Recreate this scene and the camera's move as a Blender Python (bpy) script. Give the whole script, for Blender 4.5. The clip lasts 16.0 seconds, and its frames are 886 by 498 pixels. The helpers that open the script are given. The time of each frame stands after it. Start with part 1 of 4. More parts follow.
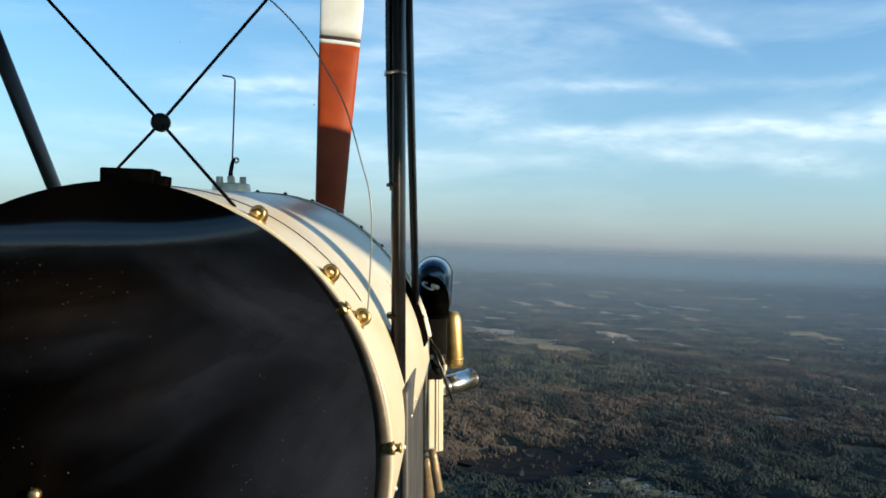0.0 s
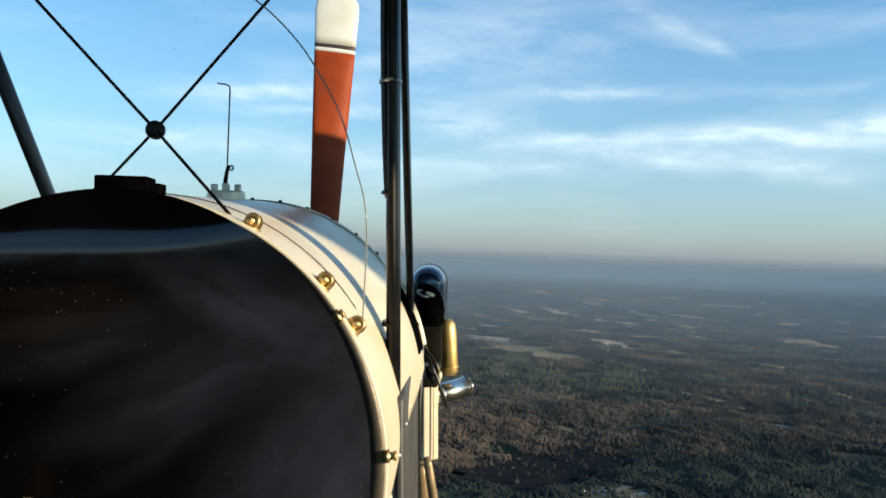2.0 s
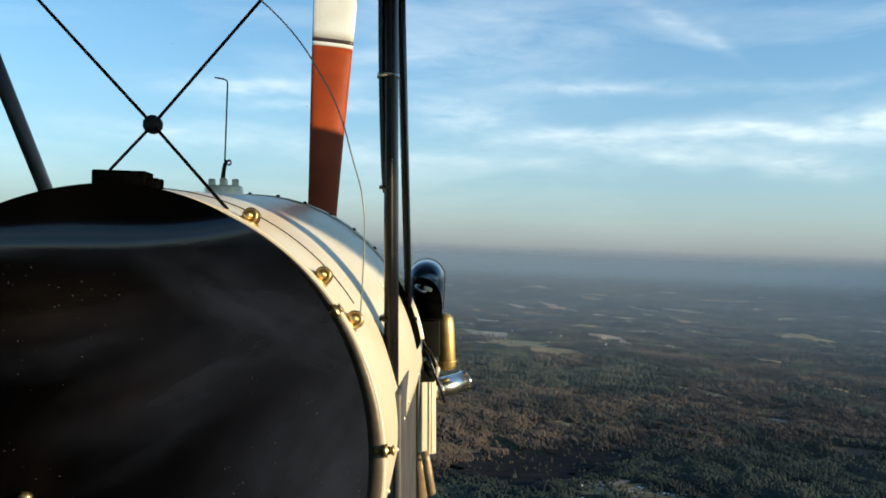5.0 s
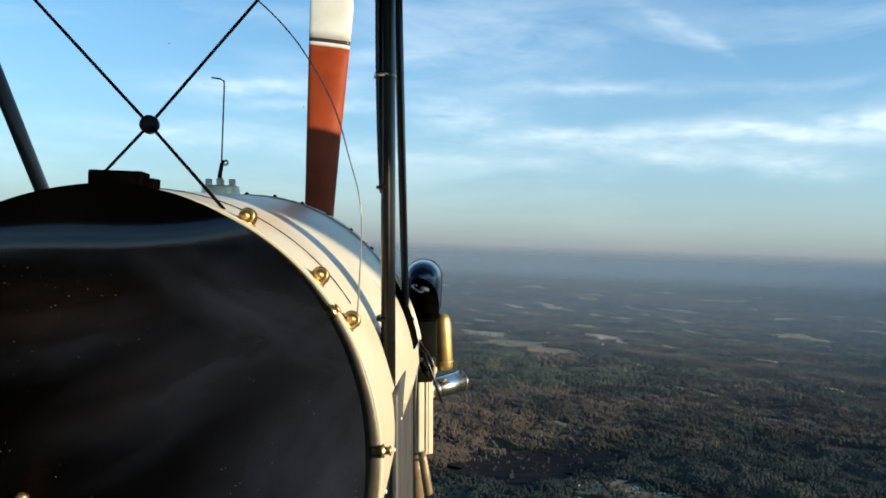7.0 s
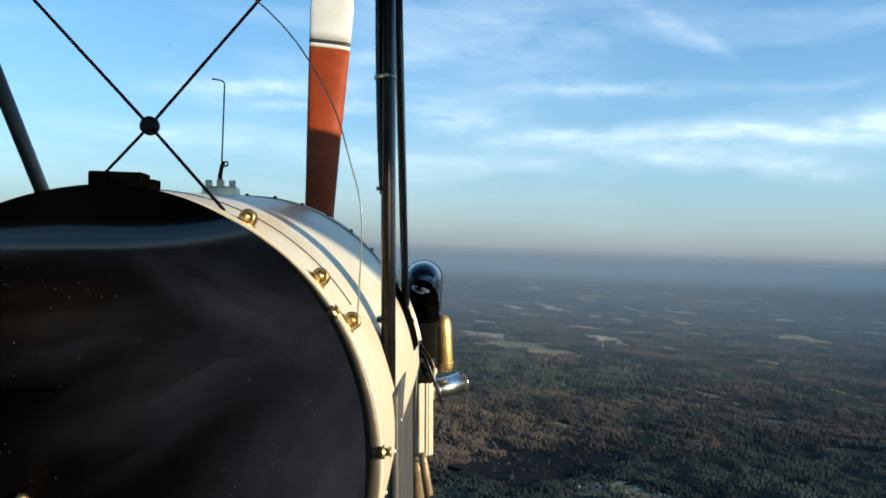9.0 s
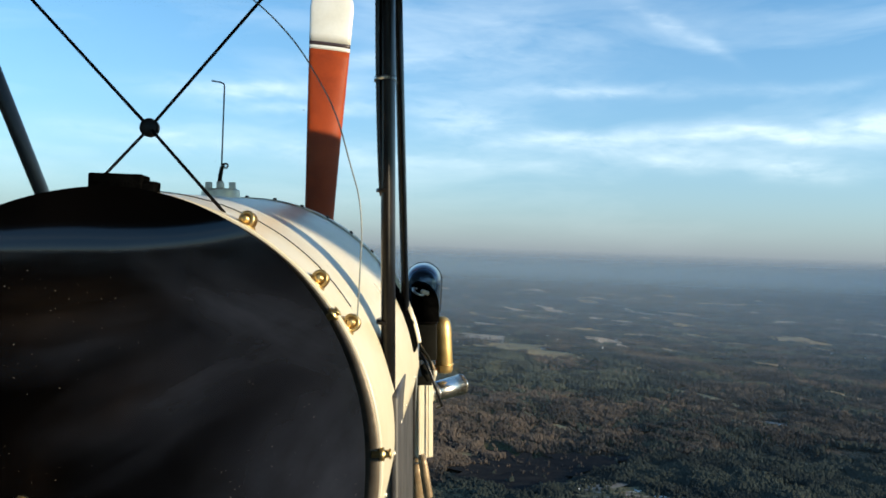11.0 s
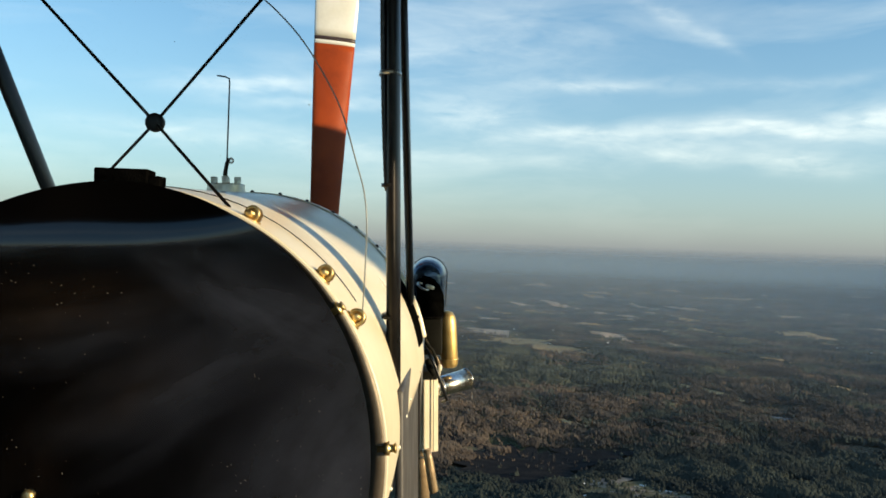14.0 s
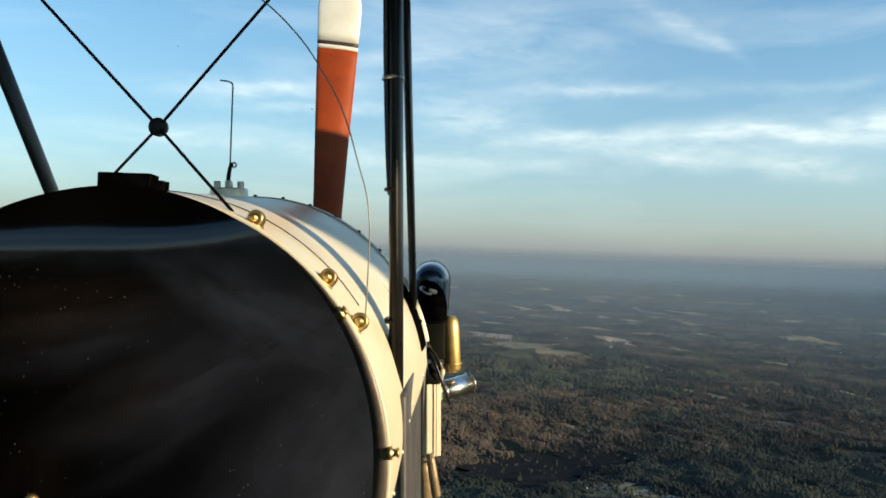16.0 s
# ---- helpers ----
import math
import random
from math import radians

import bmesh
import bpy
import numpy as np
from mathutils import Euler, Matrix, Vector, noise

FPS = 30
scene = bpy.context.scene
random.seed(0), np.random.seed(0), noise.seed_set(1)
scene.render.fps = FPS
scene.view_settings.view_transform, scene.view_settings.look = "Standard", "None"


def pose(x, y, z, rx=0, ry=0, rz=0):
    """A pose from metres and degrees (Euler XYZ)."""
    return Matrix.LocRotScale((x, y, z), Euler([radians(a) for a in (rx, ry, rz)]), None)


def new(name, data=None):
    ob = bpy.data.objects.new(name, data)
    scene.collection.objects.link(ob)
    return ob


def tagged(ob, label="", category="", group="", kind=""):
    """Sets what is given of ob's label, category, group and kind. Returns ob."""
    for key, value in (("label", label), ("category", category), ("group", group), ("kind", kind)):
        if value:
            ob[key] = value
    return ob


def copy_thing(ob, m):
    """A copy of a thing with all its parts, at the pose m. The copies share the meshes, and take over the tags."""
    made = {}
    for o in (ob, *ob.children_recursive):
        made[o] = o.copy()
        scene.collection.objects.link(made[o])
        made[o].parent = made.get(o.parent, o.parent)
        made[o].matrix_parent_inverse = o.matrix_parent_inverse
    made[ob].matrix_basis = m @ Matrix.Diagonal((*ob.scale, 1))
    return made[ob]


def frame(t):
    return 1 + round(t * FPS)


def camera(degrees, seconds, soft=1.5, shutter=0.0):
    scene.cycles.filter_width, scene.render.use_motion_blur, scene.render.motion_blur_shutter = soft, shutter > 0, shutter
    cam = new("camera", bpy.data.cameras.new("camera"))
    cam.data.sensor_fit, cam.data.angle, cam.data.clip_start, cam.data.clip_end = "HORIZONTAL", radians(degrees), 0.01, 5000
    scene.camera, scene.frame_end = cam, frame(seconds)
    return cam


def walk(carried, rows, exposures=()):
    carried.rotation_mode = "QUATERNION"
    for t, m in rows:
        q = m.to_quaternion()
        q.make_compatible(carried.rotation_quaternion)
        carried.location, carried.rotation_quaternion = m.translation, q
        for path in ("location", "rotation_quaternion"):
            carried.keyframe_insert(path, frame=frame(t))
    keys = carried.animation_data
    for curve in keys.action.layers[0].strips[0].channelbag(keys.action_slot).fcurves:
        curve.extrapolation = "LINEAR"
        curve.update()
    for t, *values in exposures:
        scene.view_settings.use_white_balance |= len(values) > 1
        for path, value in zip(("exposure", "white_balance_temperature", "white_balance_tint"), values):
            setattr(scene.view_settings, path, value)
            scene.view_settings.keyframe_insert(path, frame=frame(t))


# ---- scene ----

# ---- camera and walk ----
# The lens sits beside the fuselage of a flying biplane; the aeroplane lies level but for a slight bank.
LENS = 55.0
ATTITUDE = pose(0, 0, 0, 0.8, -2.2, 0)      # attitude of the aeroplane over the land
cam = camera(LENS, 16.0, soft=1.7)
# seconds, turn to the left and upward nod of the lens in degrees, from the line of flight
SWAY = [(0.0, 0.685, -0.17), (0.5, 0.305, 0.27), (1.0, 0.58, 0.33), (1.5, 0.42, 0.17), (2.0, 0.345, 0.34),
        (2.5, 0.31, 0.34), (3.0, 0.46, 0.27), (3.5, 0.42, 0.05), (4.0, 0.345, -0.03), (4.6, 0.26, -0.02),
        (5.5, 0.15, 0.0), (6.5, 0.07, 0.01), (7.0, 0.0, 0.0), (7.5, 0.07, 0.04), (8.0, 0.07, 0.0),
        (8.5, 0.03, 0.02), (9.0, 0.01, 0.08), (10.2, 0.0, 0.17), (11.5, 0.0, 0.27), (12.0, 0.19, 0.38),
        (12.5, 0.31, 0.46), (13.0, 0.01, 0.11), (13.5, 0.07, -0.01), (14.0, 0.345, -0.15), (14.5, -0.11, -0.15),
        (15.0, 0.31, -0.14), (15.5, 0.11, -0.14), (16.0, 0.535, 0.14)]
# the picture warms a little as the aeroplane turns: seconds, stops, kelvin, tint
EXPOSURES = [(0.0, 0.66, 6450, 10), (1.0, 0.68, 6450, 10), (4.0, 0.62, 6750, 10), (7.0, 0.64, 6550, 10), (9.0, 0.66, 6250, 10), (11.5, 0.70, 6450, 10), (12.5, 0.64, 7150, 10), (15.5, 0.64, 7250, 10), (16.0, 0.64, 7100, 10)]
walk(cam, [(t, ATTITUDE @ pose(0, 0, 0, 90 + nod, 0, turn)) for t, turn, nod in SWAY], exposures=EXPOSURES)

# ---- sky and sun ----
SUN_EL, SUN_AZ = radians(10.2), radians(109.0)    # azimuth from the line of flight towards the right
SUN_WAY = Vector((math.cos(SUN_EL) * math.sin(SUN_AZ), math.cos(SUN_EL) * math.cos(SUN_AZ), math.sin(SUN_EL)))
sun = new("sun", bpy.data.lights.new("sun", "SUN"))
sun.data.energy, sun.data.angle, sun.data.color = 4.0, radians(0.55), (1.0, 0.84, 0.58)
sun.matrix_world = Matrix.Translation((3, -2, 6)) @ (-SUN_WAY).to_track_quat("-Z", "Y").to_matrix().to_4x4()


def build_sky():
    world = bpy.data.worlds.new("sky")
    scene.world = world
    world.use_nodes = True
    nt = world.node_tree
    nt.nodes.clear()
    n, l = nt.nodes.new, nt.links.new
    out, bg = n("ShaderNodeOutputWorld"), n("ShaderNodeBackground")
    sky = n("ShaderNodeTexSky")
    sky.sky_type, sky.sun_disc = "NISHITA", False
    sky.sun_elevation, sky.sun_rotation = SUN_EL, SUN_AZ
    sky.air_density, sky.dust_density, sky.ozone_density, sky.altitude = 1.0, 0.6, 1.6, 350
    geo = n("ShaderNodeTexCoord")
    sep = n("ShaderNodeSeparateXYZ")
    l(geo.outputs["Generated"], sep.inputs[0])

    def m(op, a, b=0.0, c=0.0):
        k = n("ShaderNodeMath")
        k.operation = op
        for i, v in enumerate((a, b, c)):
            if isinstance(v, (int, float)):
                k.inputs[i].default_value = v
            else:
                l(v, k.inputs[i])
        return k.outputs[0]

    az = m("ARCTAN2", sep.outputs[0], sep.outputs[1])
    el = m("ARCSINE", sep.outputs[2])

    def noise_at(sx, sy, detail, dist, seed):
        cb = n("ShaderNodeCombineXYZ")
        l(m("MULTIPLY", az, sx), cb.inputs[0])
        l(m("MULTIPLY", el, sy), cb.inputs[1])
        cb.inputs[2].default_value = seed
        t = n("ShaderNodeTexNoise")
        t.inputs["Scale"].default_value, t.inputs["Detail"].default_value = 1.0, detail
        t.inputs["Roughness"].default_value, t.inputs["Distortion"].default_value = 0.55, dist
        l(cb.outputs[0], t.inputs["Vector"])
        return t.outputs[0]

    wob = m("MULTIPLY", m("SUBTRACT", noise_at(7, 9, 3, 0.3, 1.0), 0.5), 0.035)
    fine = noise_at(26, 90, 6, 0.9, 5.0)
    puffs = noise_at(14, 46, 5, 0.8, 9.0)

    def streak(a0, e0, slope, half_a, half_e, gain, curve=0.0):
        """A long thin cirrus streak: place, slope, half length and half height in radians."""
        da = m("SUBTRACT", az, a0)
        line = m("ADD", m("MULTIPLY_ADD", da, slope, e0), wob)
        line = m("ADD", line, m("MULTIPLY", m("MULTIPLY", da, da), curve))
        u = m("DIVIDE", m("SUBTRACT", el, line), half_e)
        v = m("DIVIDE", da, half_a)
        g = m("EXPONENT", m("MULTIPLY", m("ADD", m("MULTIPLY", u, u), m("MULTIPLY", v, v)), -1.0))
        return m("MULTIPLY", g, gain)

    # cirrus: azimuth, elevation, slope, half length, half height, strength, curve
    streaks = [streak(0.25, 0.158, 0.03, 0.17, 0.0085, 0.34, -0.35), streak(0.38, 0.157, -0.18, 0.06, 0.009, 0.30), streak(0.465, 0.161, -0.12, 0.045, 0.015, 0.58),
               streak(0.39, 0.117, -0.10, 0.055, 0.012, 0.38), streak(0.262, 0.126, -0.05, 0.045, 0.010, 0.26), streak(0.20, 0.140, 0.0, 0.16, 0.012, 0.22),
               streak(0.16, 0.206, 0.05, 0.085, 0.007, 0.26), streak(0.02, 0.166, 0.0, 0.06, 0.018, 0.32), streak(0.245, 0.280, -0.52, 0.045, 0.011, 0.18, -1.0),
               streak(0.298, 0.251, -0.62, 0.022, 0.006, 0.15), streak(0.42, 0.285, 0.06, 0.10, 0.006, 0.04), streak(0.06, 0.25, 0.0, 0.14, 0.06, 0.13), streak(0.10, 0.116, 0.0, 0.10, 0.010, 0.14),
               streak(-0.235, 0.190, 0.06, 0.10, 0.010, 0.36), streak(-0.16, 0.172, 0.01, 0.09, 0.006, 0.28), streak(-0.30, 0.13, 0.02, 0.14, 0.014, 0.26),
               streak(-0.10, 0.118, 0.0, 0.12, 0.012, 0.2), streak(-0.08, 0.23, 0.1, 0.10, 0.010, 0.16), streak(0.36, 0.205, 0.03, 0.12, 0.006, 0.12)]
    total = streaks[0]
    for s in streaks[1:]:
        total = m("ADD", total, s)
    tex = m("MAXIMUM", m("MULTIPLY_ADD", fine, 1.1, m("MULTIPLY_ADD", puffs, 1.8, -0.75)), 0.0)
    wide = m("MULTIPLY", m("MAXIMUM", m("SUBTRACT", noise_at(3.5, 16, 5, 0.5, 3.0), 0.46), 0.0), 0.62)
    lift = m("MULTIPLY", m("MAXIMUM", m("MINIMUM", m("MULTIPLY", el, 9.0), 1.0), 0.0), 1.0)
    cloud = m("MINIMUM", m("MAXIMUM", m("MULTIPLY", m("MULTIPLY_ADD", total, tex, wide), lift), 0.0), 0.62)
    haze = m("EXPONENT", m("MULTIPLY", m("ABSOLUTE", el), -8.5))
    mix1, mix2 = n("ShaderNodeMixRGB"), n("ShaderNodeMixRGB")
    l(m("MULTIPLY", haze, 0.96), mix1.inputs[0])
    clear = n("ShaderNodeMixRGB")
    clear.blend_type = "MULTIPLY"
    clear.inputs[0].default_value, clear.inputs[2].default_value = 1.0, (0.67, 1.09, 1.33, 1)
    l(sky.outputs[0], clear.inputs[1])
    l(clear.outputs[0], mix1.inputs[1])
    mix1.inputs[2].default_value = (2.36, 2.37, 2.70, 1)
    l(cloud, mix2.inputs[0])
    l(mix1.outputs[0], mix2.inputs[1])
    mix2.inputs[2].default_value = (6.7, 7.35, 7.25, 1)
    murk = n("ShaderNodeMixRGB")
    l(m("MULTIPLY", m("EXPONENT", m("MULTIPLY", m("ABSOLUTE", el), -36.0)), 0.93), murk.inputs[0])
    l(mix2.outputs[0], murk.inputs[1])
    murk.inputs[2].default_value = (0.66, 0.95, 1.18, 1)
    l(murk.outputs[0], bg.inputs[0])
    bg.inputs[1].default_value = 0.13
    l(bg.outputs[0], out.inputs[0])


build_sky()

# ---- materials ----
def mat(name, colour, rough=0.5, metal=0.0, vary=0.15, scale=20.0, bump=0.0, fine=120.0, spec=0.5, coat=0.0, island=0.0,
        tint=None, dust=0.0, per_object=0.0, lo=0.42, hi=0.72):
    """A procedural surface: base colour with broad stains, fine grain, relief and uneven gloss."""
    ma = bpy.data.materials.new(name)
    ma.use_nodes = True
    nt = ma.node_tree
    n, l = nt.nodes.new, nt.links.new
    b = nt.nodes["Principled BSDF"]
    b.inputs["Metallic"].default_value = metal
    b.inputs["Specular IOR Level"].default_value = spec
    b.inputs["Coat Weight"].default_value = coat
    co = n("ShaderNodeTexCoord")
    big, small = n("ShaderNodeTexNoise"), n("ShaderNodeTexNoise")
    for t, s, d in ((big, scale, 4), (small, fine, 3)):
        t.inputs["Scale"].default_value, t.inputs["Detail"].default_value = s, d
        l(co.outputs["Object"], t.inputs["Vector"])
    mix = n("ShaderNodeMixRGB")
    other = tint or tuple(c * (1 - vary * 2.2) for c in colour)
    mix.inputs[1].default_value, mix.inputs[2].default_value = (*colour, 1), (*other, 1)
    ramp = n("ShaderNodeMapRange")
    ramp.inputs[1].default_value, ramp.inputs[2].default_value = lo, hi
    l(big.outputs[0], ramp.inputs[0])
    l(ramp.outputs[0], mix.inputs[0])
    last = mix.outputs[0]
    if vary:
        hsv = n("ShaderNodeHueSaturation")
        k = n("ShaderNodeMapRange")
        k.inputs[3].default_value, k.inputs[4].default_value = 1 - vary, 1 + vary
        l(small.outputs[0], k.inputs[0])
        l(k.outputs[0], hsv.inputs["Value"])
        l(last, hsv.inputs["Color"])
        last = hsv.outputs[0]
    if island or per_object:
        hsv = n("ShaderNodeHueSaturation")
        k = n("ShaderNodeMapRange")
        a = island or per_object
        k.inputs[3].default_value, k.inputs[4].default_value = 1 - a, 1 + a
        if island:
            l(n("ShaderNodeNewGeometry").outputs["Random Per Island"], k.inputs[0])
        else:
            l(n("ShaderNodeObjectInfo").outputs["Random"], k.inputs[0])
        l(k.outputs[0], hsv.inputs["Value"])
        l(last, hsv.inputs["Color"])
        last = hsv.outputs[0]
    if dust:
        vor = n("ShaderNodeTexVoronoi")
        vor.inputs["Scale"].default_value = 190
        l(co.outputs["Object"], vor.inputs["Vector"])
        lt = n("ShaderNodeMath")
        lt.operation = "LESS_THAN"
        lt.inputs[1].default_value = 0.12
        l(vor.outputs["Distance"], lt.inputs[0])
        chan, size = n("ShaderNodeSeparateXYZ"), n("ShaderNodeMath")
        size.operation = "MULTIPLY_ADD"
        size.inputs[1].default_value, size.inputs[2].default_value = 0.26, -0.12
        l(vor.outputs["Color"], chan.inputs[0])
        l(chan.outputs[0], size.inputs[0])
        l(size.outputs[0], lt.inputs[1])
        patch = n("ShaderNodeMath")
        patch.operation = "GREATER_THAN"
        patch.inputs[1].default_value = 0.585
        place, lean, more = n("ShaderNodeSeparateXYZ"), n("ShaderNodeMapRange"), n("ShaderNodeMath")
        l(co.outputs["Object"], place.inputs[0])
        l(place.outputs[0], lean.inputs[0])
        lean.inputs[1].default_value, lean.inputs[2].default_value, lean.inputs[3].default_value, lean.inputs[4].default_value = -0.53, -0.25, 0.16, -0.02
        flat, both_ways = n("ShaderNodeMapRange"), n("ShaderNodeMath")
        l(place.outputs[2], flat.inputs[0])
        flat.inputs[1].default_value, flat.inputs[2].default_value, flat.inputs[3].default_value, flat.inputs[4].default_value = -0.02, 0.0, 0.0, -1.0
        both_ways.operation = more.operation = "ADD"
        l(big.outputs[0], more.inputs[0])
        l(lean.outputs[0], both_ways.inputs[0])
        l(flat.outputs[0], both_ways.inputs[1])
        l(both_ways.outputs[0], more.inputs[1])
        l(more.outputs[0], patch.inputs[0])
        both = n("ShaderNodeMath")
        both.operation = "MULTIPLY"
        l(lt.outputs[0], both.inputs[0])
        l(patch.outputs[0], both.inputs[1])
        sp = n("ShaderNodeMixRGB")
        l(both.outputs[0], sp.inputs[0])
        l(last, sp.inputs[1])
        sp.inputs[2].default_value = (dust, dust * 0.9, dust * 0.75, 1)
        last = sp.outputs[0]
    l(last, b.inputs["Base Color"])
    rr = n("ShaderNodeMapRange")
    rr.inputs[3].default_value, rr.inputs[4].default_value = rough * 0.8, min(1.0, rough * 1.25)
    l(big.outputs[0], rr.inputs[0])
    l(rr.outputs[0], b.inputs["Roughness"])
    if bump:
        bp = n("ShaderNodeBump")
        bp.inputs["Strength"].default_value, bp.inputs["Distance"].default_value = 0.6, bump
        l(small.outputs[0], bp.inputs["Height"])
        l(bp.outputs[0], b.inputs["Normal"])
    return ma


def clear_mat(name, gloss=0.08, tint=(0.97, 0.98, 0.98), smear=0.05):
    """Thin acrylic: seen through, with a weak mirror image and faint smears."""
    ma = bpy.data.materials.new(name)
    ma.use_nodes = True
    nt = ma.node_tree
    nt.nodes.clear()
    n, l = nt.nodes.new, nt.links.new
    out, tr, gl, di = n("ShaderNodeOutputMaterial"), n("ShaderNodeBsdfTransparent"), n("ShaderNodeBsdfGlossy"), n("ShaderNodeBsdfDiffuse")
    tr.inputs[0].default_value = (*tint, 1)
    gl.inputs["Roughness"].default_value = 0.03
    di.inputs[0].default_value = (0.7, 0.7, 0.68, 1)
    fr = n("ShaderNodeFresnel")
    fr.inputs[0].default_value = 1.3
    k = n("ShaderNodeMath")
    k.operation = "MULTIPLY"
    l(fr.outputs[0], k.inputs[0])
    k.inputs[1].default_value = gloss / 0.08
    m1, m2 = n("ShaderNodeMixShader"), n("ShaderNodeMixShader")
    l(k.outputs[0], m1.inputs[0])
    l(tr.outputs[0], m1.inputs[1])
    l(gl.outputs[0], m1.inputs[2])
    no = n("ShaderNodeTexNoise")
    no.inputs["Scale"].default_value, no.inputs["Detail"].default_value = 9, 6
    r = n("ShaderNodeMapRange")
    r.inputs[1].default_value, r.inputs[2].default_value, r.inputs[4].default_value = 0.5, 0.8, smear
    l(no.outputs[0], r.inputs[0])
    l(r.outputs[0], m2.inputs[0])
    l(m1.outputs[0], m2.inputs[1])
    l(di.outputs[0], m2.inputs[2])
    l(m2.outputs[0], out.inputs[0])
    return ma


CREAM = mat("cream_enamel", (0.77, 0.69, 0.52), 0.30, vary=0.06, scale=7, bump=0.0004, fine=60, tint=(0.69, 0.595, 0.43), spec=0.55)
BLACK_GLOSS = mat("black_gloss_panel", (0.0008, 0.0008, 0.0010), 0.09, vary=0.2, scale=3.6, fine=14, bump=0.0003, tint=(0.0024, 0.0020, 0.0020), dust=0.24, spec=0.75, lo=0.48, hi=0.68)


def smear_and_reflection(ma):
    """Oily streaks and brownish clouds over the black gloss: dust smears, with mottled reflections painted in."""
    nt = ma.node_tree
    n, l = nt.nodes.new, nt.links.new
    b = nt.nodes["Principled BSDF"]
    last = b.inputs["Base Color"].links[0].from_socket
    co, apart, below = n("ShaderNodeTexCoord"), n("ShaderNodeSeparateXYZ"), n("ShaderNodeMapRange")
    l(co.outputs["Object"], apart.inputs[0])
    l(apart.outputs[2], below.inputs[0])
    below.inputs[1].default_value, below.inputs[2].default_value, below.inputs[3].default_value, below.inputs[4].default_value = -0.10, -0.01, 0.07, 0.0
    for turn, size, scale, lo, hi, colour in ((38, (2.2, 1, 7.0), 1.0, 0.55, 0.72, (0.046, 0.050, 0.066, 1)), (20, (3.0, 1, 6.5), 1.0, 0.56, 0.74, (0.026, 0.021, 0.019, 1)),
                                              (65, (5.0, 1, 9.0), 1.6, 0.58, 0.78, (0.026, 0.027, 0.030, 1))):
        mp, t, r, mx = n("ShaderNodeMapping"), n("ShaderNodeTexNoise"), n("ShaderNodeMapRange"), n("ShaderNodeMixRGB")
        mp.vector_type = "TEXTURE"
        mp.inputs["Rotation"].default_value = (0, radians(-turn), 0)
        mp.inputs["Scale"].default_value = tuple(1 / k for k in size)
        mp.inputs["Location"].default_value = (turn * 0.11, 0, turn * 0.07)
        t.inputs["Scale"].default_value, t.inputs["Detail"].default_value, t.inputs["Distortion"].default_value = scale, 6, 0.5
        r.inputs[1].default_value, r.inputs[2].default_value, r.inputs[4].default_value = lo, hi, 0.8
        l(co.outputs["Object"], mp.inputs[0])
        l(mp.outputs[0], t.inputs["Vector"])
        l(t.outputs[0], r.inputs[0])
        masked = n("ShaderNodeMath")
        masked.operation = "MULTIPLY"
        l(r.outputs[0], masked.inputs[0])
        l(below.outputs[0], masked.inputs[1])
        l(masked.outputs[0], mx.inputs[0])
        l(last, mx.inputs[1])
        mx.inputs[2].default_value = colour
        last = mx.outputs[0]
    # broad strokes of smear and painted reflection: where they run, slope in degrees, half length and half width (m),
    # strength, grey or brown
    strokes = ((-0.27, -0.135, 24, 0.26, 0.06, 0.7, 0), (-0.13, -0.25, 50, 0.24, 0.13, 0.9, 0), (-0.22, -0.07, -28, 0.18, 0.045, 0.8, 0),
               (-0.40, -0.10, 10, 0.2, 0.05, 0.4, 0), (-0.16, -0.34, 44, 0.32, 0.16, 0.7, 0), (-0.30, -0.20, 32, 0.2, 0.03, 0.3, 0),
               (-0.44, -0.07, 4, 0.16, 0.05, 0.36, 1), (-0.36, -0.16, 30, 0.12, 0.05, 0.25, 1), (-0.47, -0.24, 70, 0.12, 0.06, 0.12, 1),
               (-0.20, -0.16, 30, 0.28, 0.2, 0.22, 0), (-0.20, -0.05, -10, 0.2, 0.05, 0.3, 0))
    for x, z, slope, half, thick, gain, tone in strokes:
        mp, t, mx, ball, keep = n("ShaderNodeMapping"), n("ShaderNodeTexNoise"), n("ShaderNodeMixRGB"), n("ShaderNodeTexGradient"), n("ShaderNodeMath")
        mp.vector_type = "TEXTURE"
        mp.inputs["Location"].default_value, mp.inputs["Rotation"].default_value = (x, 1.0, z), (0, radians(-slope), 0)
        mp.inputs["Scale"].default_value = (half, 1.0, thick)
        ball.gradient_type = "SPHERICAL"
        t.inputs["Scale"].default_value, t.inputs["Detail"].default_value, t.inputs["Roughness"].default_value = 1.7, 6, 0.55
        l(co.outputs["Object"], mp.inputs[0])
        l(mp.outputs[0], ball.inputs[0])
        l(mp.outputs[0], t.inputs["Vector"])
        keep.operation = "MULTIPLY"
        r = n("ShaderNodeMapRange")
        r.inputs[1].default_value, r.inputs[2].default_value, r.inputs[4].default_value = 0.30, 0.68, gain
        l(t.outputs[0], r.inputs[0])
        l(r.outputs[0], keep.inputs[0])
        l(ball.outputs["Fac"], keep.inputs[1])
        l(keep.outputs[0], mx.inputs[0])
        l(last, mx.inputs[1])
        mx.inputs[2].default_value = (0.046, 0.031, 0.022, 1) if tone else (0.046, 0.051, 0.068, 1)
        last = mx.outputs[0]
    l(last, b.inputs["Base Color"])


